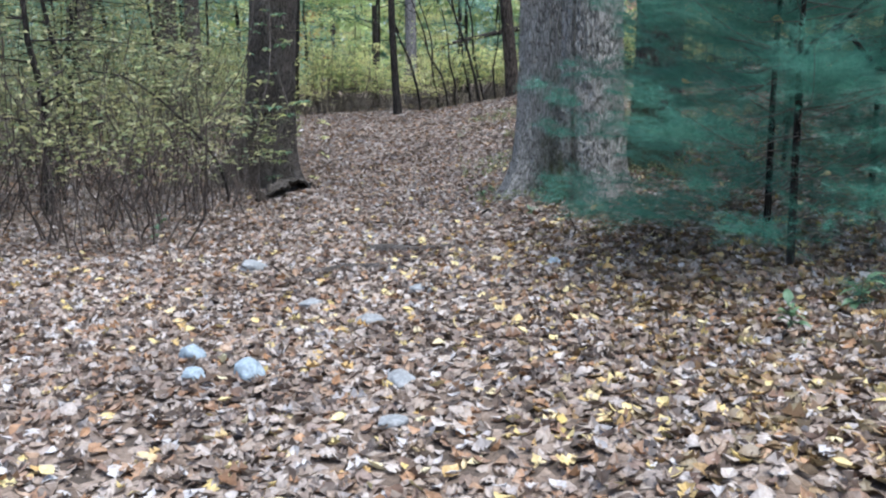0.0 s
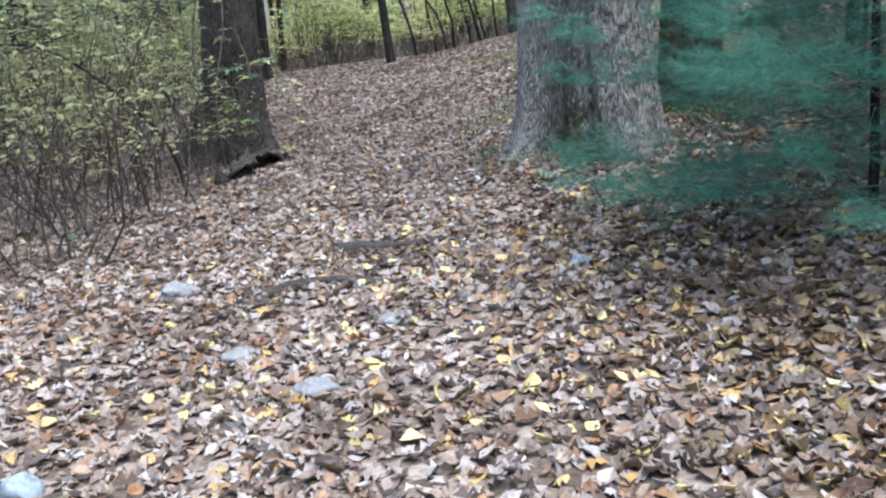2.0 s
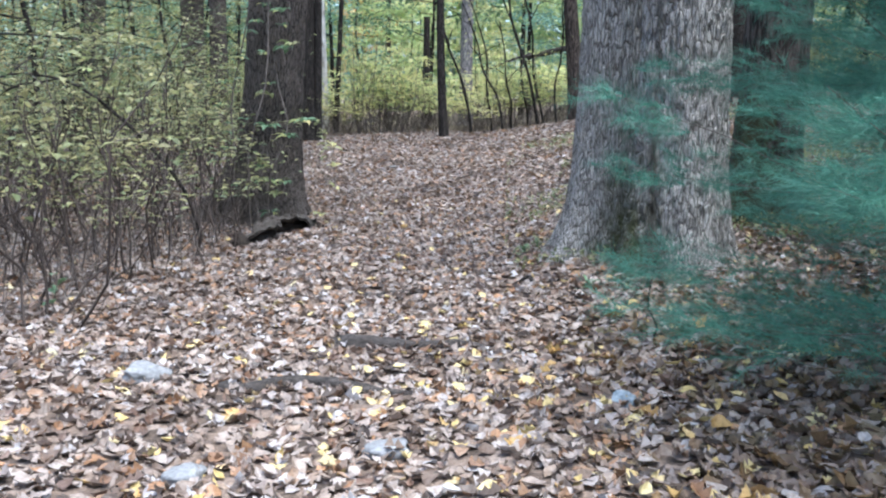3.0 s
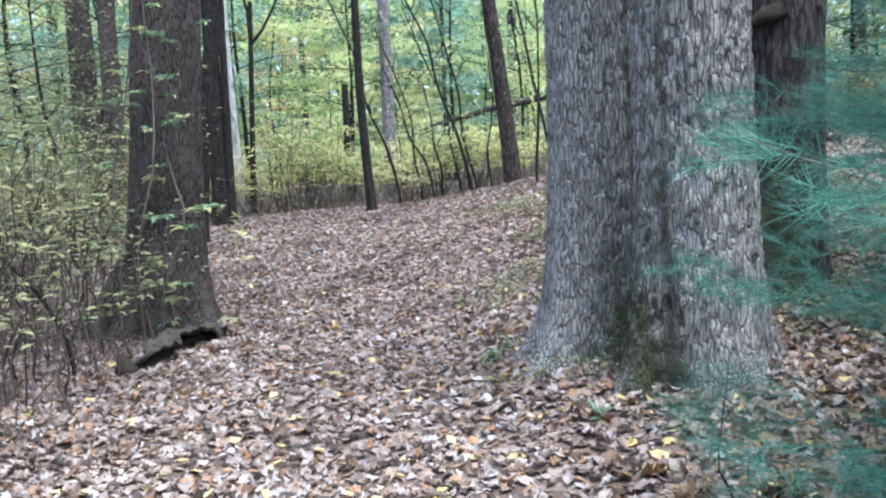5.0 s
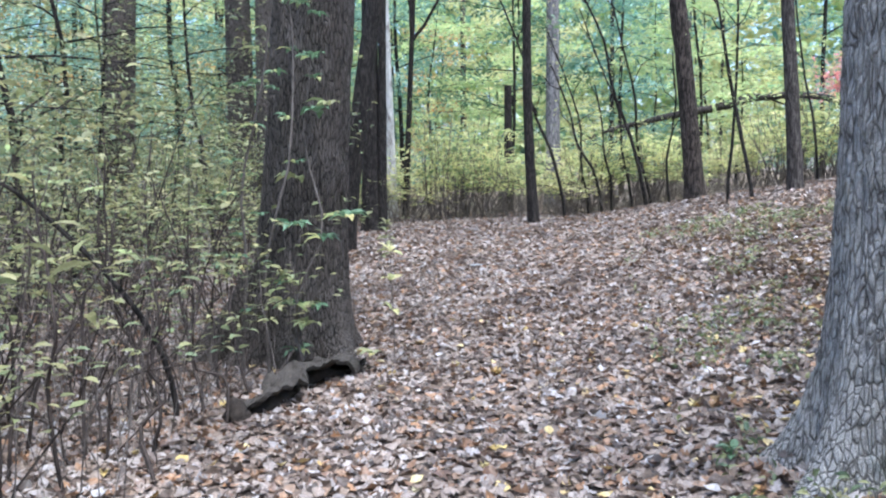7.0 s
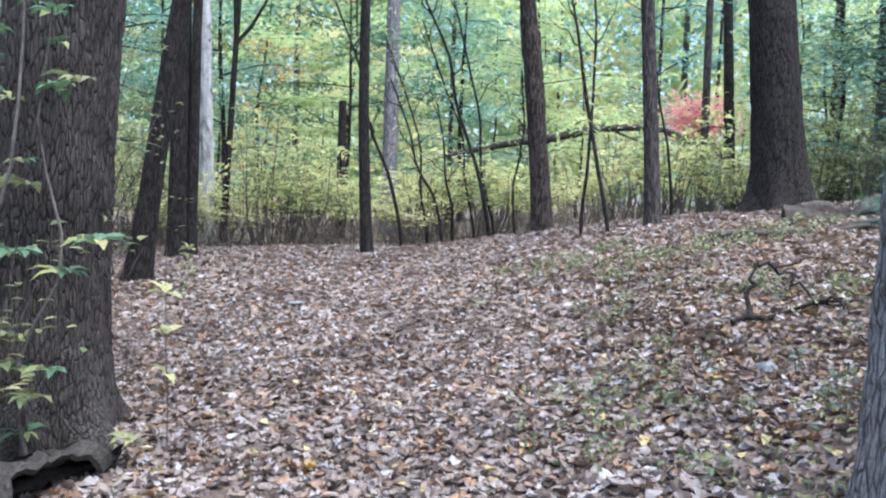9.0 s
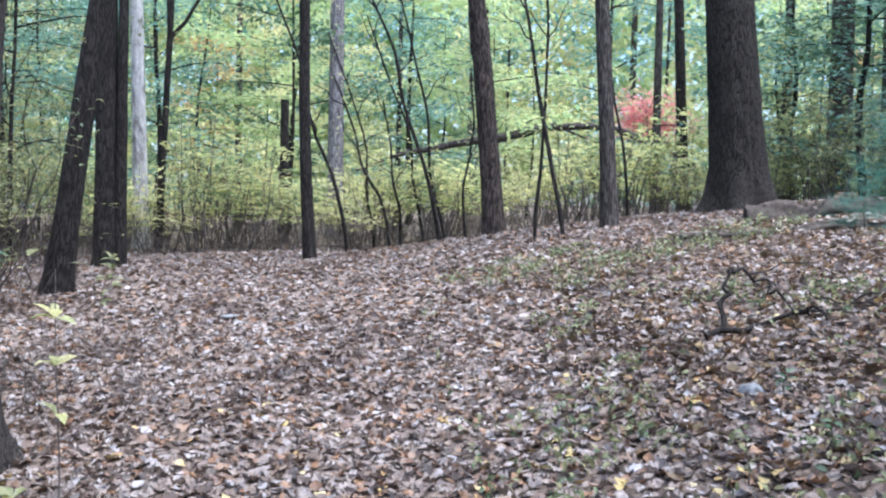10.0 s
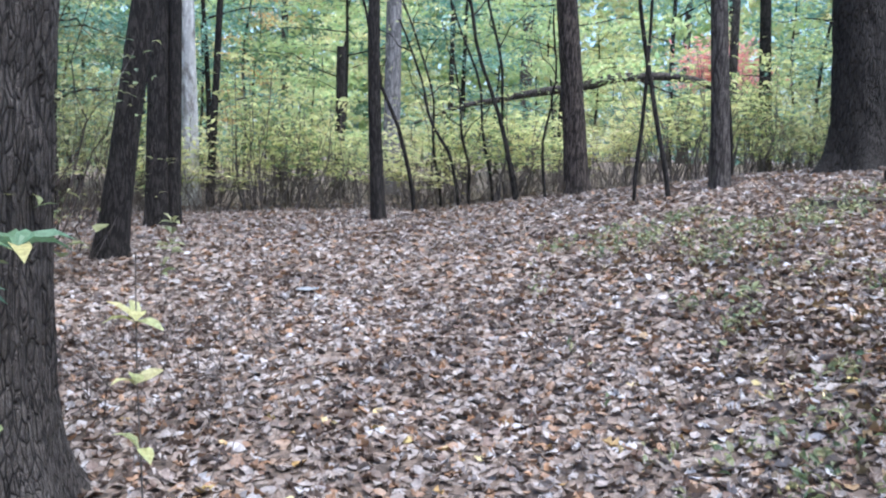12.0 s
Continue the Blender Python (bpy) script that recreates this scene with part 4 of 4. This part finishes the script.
def pine(x, y, height, reach, label, seed, whorls=12, per=44, r=0.029, first=0.3, fan=8, group="pine saplings", clear=0.25, gaps=0.0):
    g = np.random.default_rng(seed)
    t = thing("pine_sapling", x, y, floor_at(x, y), label, "pine tree", group)
    p = bent((0, 0, -0.1), (0.05, 0.05, height), 12, 0, 0.05, seed)
    part("trunk", tube_mesh("trunk", p, np.linspace(r, r * 0.2, 12), 9, seed, 0.15), SMOOTH_BARK, t)
    shoots, ways = [], []
    for k in range(whorls):
        h = first + (height - first) * (k / whorls) ** 0.95
        for q in range(fan):
            a = 2 * math.pi * q / fan + k * 0.7 + g.uniform(-0.25, 0.25)
            ln = reach * (1 - 0.85 * (h / height) ** 1.3) * g.uniform(0.75, 1.15)
            s = np.array([0, 0, h + g.uniform(-0.12, 0.12) * min(height, 1)])
            e = s + np.array([math.cos(a) * ln, math.sin(a) * ln, ln * g.uniform(-0.2, 0.5)])
            b = bent(s, e, 8, -0.05 * ln, 0.05, seed + k * 7 + q)
            part("branch", tube_mesh("branch", b, np.linspace(max(r * 0.14, 0.0025), 0.001, 8), 5), TWIG, t)
            for f in np.arange(clear, 1.01, max(0.08, 0.07 / max(ln, 0.1))):
                if g.uniform() < gaps:
                    continue
                c = b[0] * (1 - f) + b[-1] * f + np.array([0, 0, -0.05 * ln * math.sin(math.pi * f)])
                for sgn in (-1, 0, 1):
                    aa = a + sgn * g.uniform(0.6, 1.1)
                    d2 = np.array([math.cos(aa), math.sin(aa), g.uniform(-0.1, 0.4)])
                    off = d2 * ln * 0.25 * (1.1 - f) * (1 if sgn else 0.2)
                    shoots += [c + off + g.normal(0, 0.03, 3), c + off * 0.5 + g.normal(0, 0.03, 3)]
                    ways += [d2, d2]
    v, f = needle_tufts(np.array(shoots), np.array(ways), per, 0.105, seed + 1)
    part("needles", raw_mesh("needles", v, f), NEEDLE, t, kind="stuff")
    # broad leaves that fell into the branches
    for k in range(7 if height > 2 else 0):
        c = shoots[int(g.integers(0, len(shoots)))]
        lv, lf = LITTER[int(g.integers(0, 4))]
        o = part("caught_leaf", raw_mesh("caught_leaf", lv * 0.09, lf), YELLOW_LEAF, t, "dry yellow leaf caught in the needles")
        o.matrix_basis = pose(*(c + np.array([0, 0, 0.02])), g.uniform(-40, 40), g.uniform(-40, 40), g.uniform(0, 360))
    return t


first_pine = pine(2.28, 5.85, 3.6, 1.75, "soft blue-green pine sapling with long needles beside the path", 601, 13, 48, first=0.28, fan=8, clear=0.3, gaps=0.12)
for k, (a, b) in enumerate((((0, 0, 1.32), (0.12, -0.1, 1.5)), ((0.12, -0.1, 1.5), (0.62, -0.25, 1.98)), ((0.12, -0.1, 1.5), (0.38, -0.2, 1.28)), ((0.38, -0.2, 1.28), (0.95, -0.3, 1.12)), ((0, 0, 1.05), (-0.1, -0.2, 1.2)), ((0.3, -0.16, 1.72), (0.34, -0.3, 2.0)))):
    part("dead_branch", tube_mesh("dead_branch", bent(a, b, 7, 0.03, 0.05, 640 + k), np.linspace(0.02, 0.012, 7), 7, k, 0.3), SMOOTH_BARK, first_pine, "bare dead branch")
pine(2.45, 6.8, 4.0, 1.75, "soft blue-green pine sapling with long needles near the grey oak", 602, 13, 46, first=0.6, fan=8, clear=0.35, gaps=0.15)
pine(3.6, 7.6, 4.2, 1.7, "blue-green pine sapling on the bank", 603, per=26, fan=7)
pine(3.9, 5.4, 3.8, 1.6, "blue-green pine sapling on the bank", 604, per=26, fan=7)
pine(3.6, 9.6, 4.0, 1.6, "blue-green pine sapling behind the grey oak", 607, per=26, fan=7)
# Extra pines behind the saplings, made tall to block light and darken the ground.
for k, (x, y) in enumerate(((5.2, 6.6), (4.9, 8.9), (6.3, 8.0), (5.6, 11.0), (7.6, 9.6), (5.4, 4.6), (4.4, 11.6))):
    pine(x, y, 8.0 + 0.5 * k, 2.6, "tall blue-green pine added on the bank to shade the ground", 620 + k, 18, 12, 0.075, 0.3, 6)
pine(1.1, 7.7, 0.6, 0.3, "thin pine seedling before the grey oak", 605, 4, 9, 0.006, 0.3, 4)
pine(4.8, 17.7, 0.55, 0.4, "tiny blue-green pine seedling on the bank", 606, 5, 8, 0.008, 0.08, 5)
pine(6.3, 19.3, 1.5, 0.9, "small blue-green pine on the bank", 608, 7, 11, 0.018, 0.15, 5)

# ---------------------------------------------------------------- things on the ground
def fallen_log(x0, y0, x1, y1, r, label, seed, name="fallen_log", material=None, lift=0.5, sides=22):
    z0, z1 = floor_at(x0, y0), floor_at(x1, y1)
    t = thing(name, x0, y0, z0, label, "log")
    p = bent((0, 0, r * lift), (x1 - x0, y1 - y0, z1 - z0 + r * lift), 16, 0, 0.1, seed)
    swell = 1 + 0.16 * vnoise(np.arange(16) * 0.9, 0.5, seed=seed)
    swell[0] = 0.72
    part("trunk", tube_mesh("trunk", p, r * swell * (1 - 0.35 * np.linspace(0, 1, 16)), sides, seed, 0.7), material or ROTTEN, t)
    for k, i in ((0, 0), (1, -1)):
        ring = r * (0.76 if i == 0 else 0.65)
        v, f = tube([p[i], p[i] + (p[i] - p[1 if i == 0 else -2]) * 0.02], [ring * 0.9, ring * 0.05], sides, seed, 0.2)
        part("cut_end", raw_mesh("cut_end", v, f, True), ROT_AND_SHADE, t)
    g = np.random.default_rng(seed)
    n = int(55 * math.hypot(x1 - x0, y1 - y0))
    u = g.uniform(0.02, 0.98, n)
    over = np.stack([np.interp(u, np.linspace(0, 1, 16), p[:, c]) for c in range(3)], 1) + np.array([x0, y0, z0])
    a = g.normal(0, 0.6, n)
    rr = r * (1 - 0.35 * u)
    over += np.stack([0 * a, rr * np.sin(a), rr * np.cos(a) + 0.008], 1)
    v, f = scatter(LITTER, over, 0.075, 0.35, seed)
    tagged(part("leaf_litter", raw_mesh("leaf_litter", v, f), DEAD_LEAF, kind="stuff"), "dry fallen leaves lying along a rotting log", "fallen leaves")
    return t


fallen_log(4.2, 19.2, 6.6, 19.0, 0.14, "rotting fallen log at the foot of the oak", 701)
fallen_log(3.1, 18.5, 5.2, 17.9, 0.08, "thin fallen log on the bank", 702)
fallen_log(5.0, 16.6, 7.5, 16.4, 0.07, "thin fallen log in the leaf litter", 703)

# hollow, curled slab of an old log beside the oak
slab = thing("rotten_log", -2.3, 11.5, floor_at(-2.3, 11.5), "hollow rotten slab of log lying beside the path", "log")
slab.matrix_basis = slab.matrix_basis @ Matrix.Diagonal((0.92, 0.86, 0.8, 1))
u, t_ = np.meshgrid(np.linspace(0, 1, 40), np.linspace(0, 1, 14))
ang = (0.34 + 0.70 * t_ * (1 + 0.3 * vnoise(u * 13, 0.5, seed=14)) + 0.09 * (1 - t_) * vnoise(u * 17, 0.2, seed=15)) * np.pi
rad = (0.07 + 0.13 * np.sin(np.pi * np.clip(u * 1.05, 0, 1)) ** 0.7) * (1 + 0.34 * vnoise(u * 8, t_ * 3, seed=5))
cx = 0.40 * u + 0.08 * np.sin(u * 7)
cy = 1.75 * u
shell = np.stack([cx + rad * np.cos(ang) * 1.1, cy + 0.2 * vnoise(u * 3, t_ * 9, seed=6), 0.02 + rad * np.sin(ang) * 1.15 + 0.05 * vnoise(u * 20, t_ * 6, seed=8)], -1)
inner = shell - np.stack([0.035 * np.cos(ang), np.zeros_like(u), 0.035 * np.sin(ang)], -1)
v = np.vstack([shell.reshape(-1, 3), inner.reshape(-1, 3)])
i, j = np.meshgrid(np.arange(13), np.arange(39), indexing="ij")
f1 = np.stack([i * 40 + j, i * 40 + j + 1, (i + 1) * 40 + j + 1, (i + 1) * 40 + j], -1).reshape(-1, 4)
f2 = f1[:, ::-1] + 560
e = np.arange(39)
rims = [np.stack([e + o, e + o + 1, e + o + 561, e + o + 560], -1) for o in (0, 520)]
part("shell", raw_mesh("shell", v, np.vstack([f1, f2, *rims]), False), SLAB, slab)
# Near-black filling inside the slab paints in the shade of its hollow.
core = np.stack([0.40 * u[0] + 0.08 * np.sin(u[0] * 7) - 0.03, 1.75 * u[0], 0.03 + 0.05 * np.sin(np.pi * u[0])], 1)
part("core", tube_mesh("core", core[2:-2], 0.05 + 0.03 * vnoise(u[0][2:-2] * 7, 0.5, seed=9), 14, 6, 0.5), ROT_AND_SHADE, slab, "near-black filling painted as shade in the hollow")
part("broken_stub", tube_mesh("broken_stub", bent((0.02, -0.02, -0.05), (-0.03, -0.05, 0.2), 7, 0, 0.03, 3), np.array([0.09, 0.085, 0.075, 0.07, 0.06, 0.05, 0.012]), 12, 4, 0.45), ROT_AND_SHADE, slab)


def stick(name, x0, y0, x1, y1, r, label, seed, rise=0.0, material=None, category="stick"):
    z0, z1 = floor_at(x0, y0), floor_at(x1, y1)
    t = thing(name, x0, y0, z0, label, category)
    low = 0.2 * r if category == "root" else 0.02
    p = bent((0, 0, low), (x1 - x0, y1 - y0, z1 - z0 + low), 20, rise, 0.09, seed)
    if category == "root":
        p[:, 2] = lie(p[:, 0] + x0, p[:, 1] + y0) - z0 + low - 1.3 * r * np.abs(np.linspace(-1, 1, 20)) ** 4
    part("shaft", tube_mesh("shaft", p, np.linspace(r, r * 0.5, 20) * (1 + 0.25 * vnoise(np.arange(20) * 0.7, 0.3, seed=seed)), 12, seed, 0.5), material or SMOOTH_BARK, t)
    return t


stick("root", -0.75, 7.95, 0.35, 7.78, 0.055, "dark tree root crossing the path", 711, material=ROOT, category="root")
stick("root", -0.72, 9.3, -0.15, 9.42, 0.032, "dark root showing through the leaves", 712, material=ROOT, category="root")
stick("root", -1.25, 7.15, 0.05, 7.0, 0.042, "dark tree root crossing the path", 713, material=ROOT, category="root")
stick("root", -0.95, 11.3, -0.4, 11.45, 0.02, "dark root showing through the leaves", 714, material=ROOT, category="root")
stick("stick", 0.7, 9.25, 0.35, 9.4, 0.02, "short dark stick at the foot of the oak", 715)
# brushwood on the bank
brush = thing("dead_branch", 2.05, 14.5, floor_at(2.05, 14.5), "dead dark branch with crooked twigs on the bank", "branch")
for k, (a, b, r) in enumerate((((-0.1, 0, 0.02), (0.75, 0.1, 0.2), 0.022), ((0.05, 0.1, 0.03), (0.18, 0.35, 0.42), 0.02), ((0.18, 0.35, 0.42), (0.6, 0.5, 0.3), 0.014), ((0.5, 0.1, 0.16), (1.05, -0.1, 0.08), 0.014),
                               ((0.45, 0.3, 0.36), (0.55, 0.1, 0.12), 0.012), ((0.7, 0.1, 0.18), (1.3, 0.35, 0.28), 0.010), ((0.3, 0.3, 0.4), (0.95, 0.7, 0.45), 0.008), ((0.6, 0.1, 0.18), (0.75, -0.2, 0.02), 0.010), ((0.75, 0.2, 0.25), (1.4, 0.1, 0.2), 0.007))):
    part("twig", tube_mesh("twig", bent(a, b, 9, 0.04, 0.08, 720 + k), np.linspace(r, r * 0.5, 9), 7, k, 0.2), SMOOTH_BARK, brush)
# the long fallen limb in the thicket
limb = thing("fallen_limb", 3.06, 29.8, floor_at(3.06, 29.8), "long fallen limb lodged in the thicket", "limb")
part("shaft", tube_mesh("shaft", np.vstack([bent((0, 0, 2.05), (2.5, 0, 2.3), 9, 0.14, 0.08, 731), bent((2.7, 0, 2.22), (4.4, 0, 1.5), 8, 0.05, 0.1, 732)]), np.linspace(0.115, 0.045, 17), 10, 3, 0.25), BROWN_BARK, limb)
part("prop", tube_mesh("prop", bent((4.4, 0, 1.5), (6.2, 0.2, -0.05), 8, 0, 0.1, 733), np.linspace(0.045, 0.02, 8), 7), BROWN_BARK, limb)
part("prop", tube_mesh("prop", bent((-0.1, 0, 2.04), (-3.6, 0.4, 1.2), 9, 0.1, 0.12, 734), np.linspace(0.11, 0.03, 9), 8, 5, 0.25), BROWN_BARK, limb)
for k, (a, b) in enumerate((((1.2, 0, 2.3), (2.6, 0.1, 1.7)), ((2.9, 0, 2.15), (4.2, -0.2, 2.35)), ((3.5, 0, 1.9), (4.6, 0.1, 1.1)))):
    part("twig", tube_mesh("twig", bent(a, b, 8, 0.05, 0.12, 736 + k), np.linspace(0.03, 0.01, 8), 6), BROWN_BARK, limb)


def stone(x, y, w, d, h, turn, seed, material, label):
    bm = bmesh.new()
    bmesh.ops.create_icosphere(bm, subdivisions=4, radius=1)
    for q in bm.verts:
        c = q.co
        k = 1 + 0.28 * float(vnoise(c.x * 1.3, c.y * 1.3, c.z * 1.3 + seed, seed)) + 0.08 * float(vnoise(c.x * 4, c.y * 4, c.z * 4, seed))
        c *= k
        c.z = max(min(c.z, 0.9 + 0.3 * c.x - 0.2 * c.y), -0.6)
        q.co = (c.x * w / 2, c.y * d / 2, c.z * h)
    me = bpy.data.meshes.new("stone")
    bm.to_mesh(me)
    bm.free()
    me.polygons.foreach_set("use_smooth", [True] * len(me.polygons))
    ob = part("stone", me, material)
    ob.matrix_basis = pose(x, y, floor_at(x, y) + 0.02, 4, -3, turn)
    tagged(ob, label, "stone", "stones in the path")


# The flat one at (-1.6, 18.1) stands in for a damp grey patch.
for k, (x, y, w_, d_, h_, m) in enumerate(((-1.36, 4.72, 0.14, 0.15, 0.075, 0), (-0.97, 4.36, 0.16, 0.17, 0.085, 0), (-1.24, 4.32, 0.12, 0.1, 0.055, 0), (-0.2, 4.25, 0.22, 0.14, 0.035, 1), (-1.54, 7.2, 0.2, 0.25, 0.06, 1),
                                           (-0.45, 5.45, 0.2, 0.16, 0.04, 1), (-0.22, 3.66, 0.14, 0.1, 0.03, 1), (0.84, 6.72, 0.12, 0.12, 0.05, 0), (-1.6, 18.1, 0.26, 0.2, 0.008, 1), (1.8, 13.45, 0.13, 0.11, 0.05, 1), (-0.15, 6.2, 0.2, 0.14, 0.04, 1), (-0.9, 6.0, 0.16, 0.14, 0.04, 1))):
    stone(x, y, w_, d_, h_, 37 * k, 740 + k, STONE_DARK if m else STONE, "dull grey stone half buried in the path" if m else "pale blue-grey stone lying in the leaves")


def seedling(x, y, h, leaves, size, label, seed, material):
    g = np.random.default_rng(seed)
    t = thing("seedling", x, y, floor_at(x, y), label, "seedling", "seedlings")
    p = bent((0, 0, -0.02), (g.uniform(-0.05, 0.05), g.uniform(-0.05, 0.05), h), 6, 0, 0.03, seed)
    part("stem", tube_mesh("stem", p, np.linspace(0.005, 0.0025, 6), 5), TWIG, t)
    for k in range(leaves):
        q = p[int(g.integers(2, 6))]
        lv, lf = GREEN[k % 2]
        o = part("leaf", raw_mesh("leaf", (lv + np.array([0, 0.5, 0])) * size, lf), material, t)
        o.matrix_basis = pose(*q, g.uniform(-15, 40), g.uniform(-20, 20), g.uniform(0, 360))


for k, (x, y, h, n, sz, m) in enumerate(((2.22, 4.8, 0.16, 9, 0.13, DEEP_GREEN), (1.67, 4.3, 0.2, 12, 0.1, DEEP_GREEN), (1.3, 12.3, 0.22, 9, 0.055, SHRUB_GREEN), (1.65, 12.4, 0.16, 12, 0.055, DEEP_GREEN), (1.9, 13.3, 0.14, 12, 0.06, DEEP_GREEN),
                                         (1.45, 11.6, 0.3, 9, 0.06, SHRUB_GREEN), (-1.70, 13.3, 1.12, 12, 0.12, YELLOW_GREEN), (-3.0, 18.9, 0.5, 12, 0.14, SHRUB_GREEN), (-2.9, 18.2, 0.4, 10, 0.14, SHRUB_GREEN), (-2.75, 8.6, 0.3, 8, 0.1, DEEP_GREEN),
                                         (1.0, 15.0, 0.25, 6, 0.09, SHRUB_GREEN), (1.5, 15.8, 0.2, 8, 0.1, SHRUB_GREEN), (0.5, 10.5, 0.08, 8, 0.08, DEEP_GREEN), (0.9, 8.9, 0.08, 8, 0.08, DEEP_GREEN))):
    seedling(x, y, h, n, sz, "small green seedling growing through the leaves", 760 + k, m)

g = np.random.default_rng(775)
n = 26000
x, y = g.uniform(0.3, 4.8, n), g.uniform(9.5, 19, n)
k = vnoise(x * 1.6, y * 1.2, seed=77) + 1.0 * vnoise(x * 7, y * 7, seed=78) > 0.46 - 0.2 * step(0.8, 2.3, x)
x, y = x[k], y[k]
v, f = scatter(GREEN, np.stack([x, y, lie(x, y) + g.uniform(0.02, 0.12, len(x))], 1), 0.05, 0.75, 776)
tagged(part("ground_plants", raw_mesh("ground_plants", v, f), SHRUB_GREEN, kind="stuff"), "sparse low green weeds growing through the litter", "weeds")

# leafy sprays before the oak's trunk
def spray(x, y, z0, reach, n, size, seed, label):
    t = thing("leafy_sapling", x, y, floor_at(x, y), label, "sapling")
    g = np.random.default_rng(seed)
    p = bent((0, 0, -0.05), (reach[0], reach[1], z0), 12, 0, 0.18, seed)
    part("stem", tube_mesh("stem", p, np.linspace(0.014, 0.005, 12), 6, seed, 0.1), TWIG, t)
    for k in range(n):
        q = p[int(g.integers(2, 12))] + g.normal(0, 0.12, 3) * np.array([1.3, 0.8, 0.4])
        fresh = DEEP_GREEN if g.uniform() < 0.6 else SHRUB_GREEN
        for b in range(int(g.integers(5, 9))):
            lv, lf = GREEN[1]
            o = part("leaf", raw_mesh("leaf", (lv + np.array([0, 0.5, 0])) * size * g.uniform(0.7, 1.15), lf), fresh if g.uniform() < 0.8 else SHRUB_YELLOW, t)
            o.matrix_basis = pose(*q, g.uniform(-14, 10), g.uniform(-20, 20), 45 * b + g.uniform(-20, 20))


spray(-2.4, 13.0, 2.5, (0.15, 0.0), 10, 0.185, 781, "thin sapling with long green leaves before the oak")
spray(-2.85, 13.0, 3.2, (0.3, 0.1), 17, 0.115, 782, "thin sapling with yellowing leaves before the oak")
spray(-2.3, 12.95, 0.8, (-0.25, 0.0), 5, 0.15, 783, "low leafy sprout at the oak's foot")
spray(-2.6, 12.9, 3.5, (0.2, 0.05), 20, 0.105, 785, "thin sapling with yellowing leaves before the oak")
arch = thing("bent_sapling", -2.75, 11.6, floor_at(-2.75, 11.6), "dark sapling bent over in an arch among the shrubs", "sapling")
u = np.linspace(0, 1, 20)
curve = np.stack([-1.75 * u ** 1.6 + 0.05 * np.sin(9 * u), -0.5 * u, 1.72 * np.sin(u * 1.7) - 0.05], 1)
part("stem", tube_mesh("stem", curve, np.linspace(0.02, 0.009, 20), 7, 4, 0.15), SMOOTH_BARK, arch)
g = np.random.default_rng(784)
for k in range(9):
    q = curve[int(g.integers(6, 20))]
    e = q + np.array([g.uniform(-0.3, 0.3), g.uniform(-0.25, 0.2), g.uniform(0.05, 0.35)])
    tw = part("twig", tube_mesh("twig", bent(q, e, 5, 0, 0.04, 790 + k), np.linspace(0.006, 0.003, 5), 5), SMOOTH_BARK, arch)
    for b in range(6):
        lv, lf = GREEN[0]
        o = part("leaf", raw_mesh("leaf", (lv + np.array([0, 0.5, 0])) * g.uniform(0.07, 0.11), lf), SHRUB_GREEN if b % 3 else BRIGHT_GREEN, tw)
        o.matrix_basis = pose(*e, g.uniform(-30, 15), g.uniform(-25, 25), 60 * b + g.uniform(-20, 20))

# ---------------------------------------------------------------- single leaves nearest to the walk
g = np.random.default_rng(99)
singles = [raw_mesh("fallen_leaf", lv * s, lf) for lv, lf in LITTER for s in (0.07, 0.09)]
for me in singles:
    me.materials.append(DEAD_LEAF)
golden = [raw_mesh("fallen_leaf", lv * 0.078, lf) for lv, lf in LITTER[:4]]
for me in golden:
    me.materials.append(YELLOW_LEAF)
for k in range(300):
    x, y = g.uniform(-1.8, 1.8), g.uniform(3.2, 11.5)
    o = new("fallen_leaf", golden[k % 4] if k % 4 == 0 else singles[k % 12])
    o.parent = ground
    o.matrix_basis = pose(x, y, floor_at(x, y) + 0.036, g.uniform(-25, 25), g.uniform(-25, 25), g.uniform(0, 360))
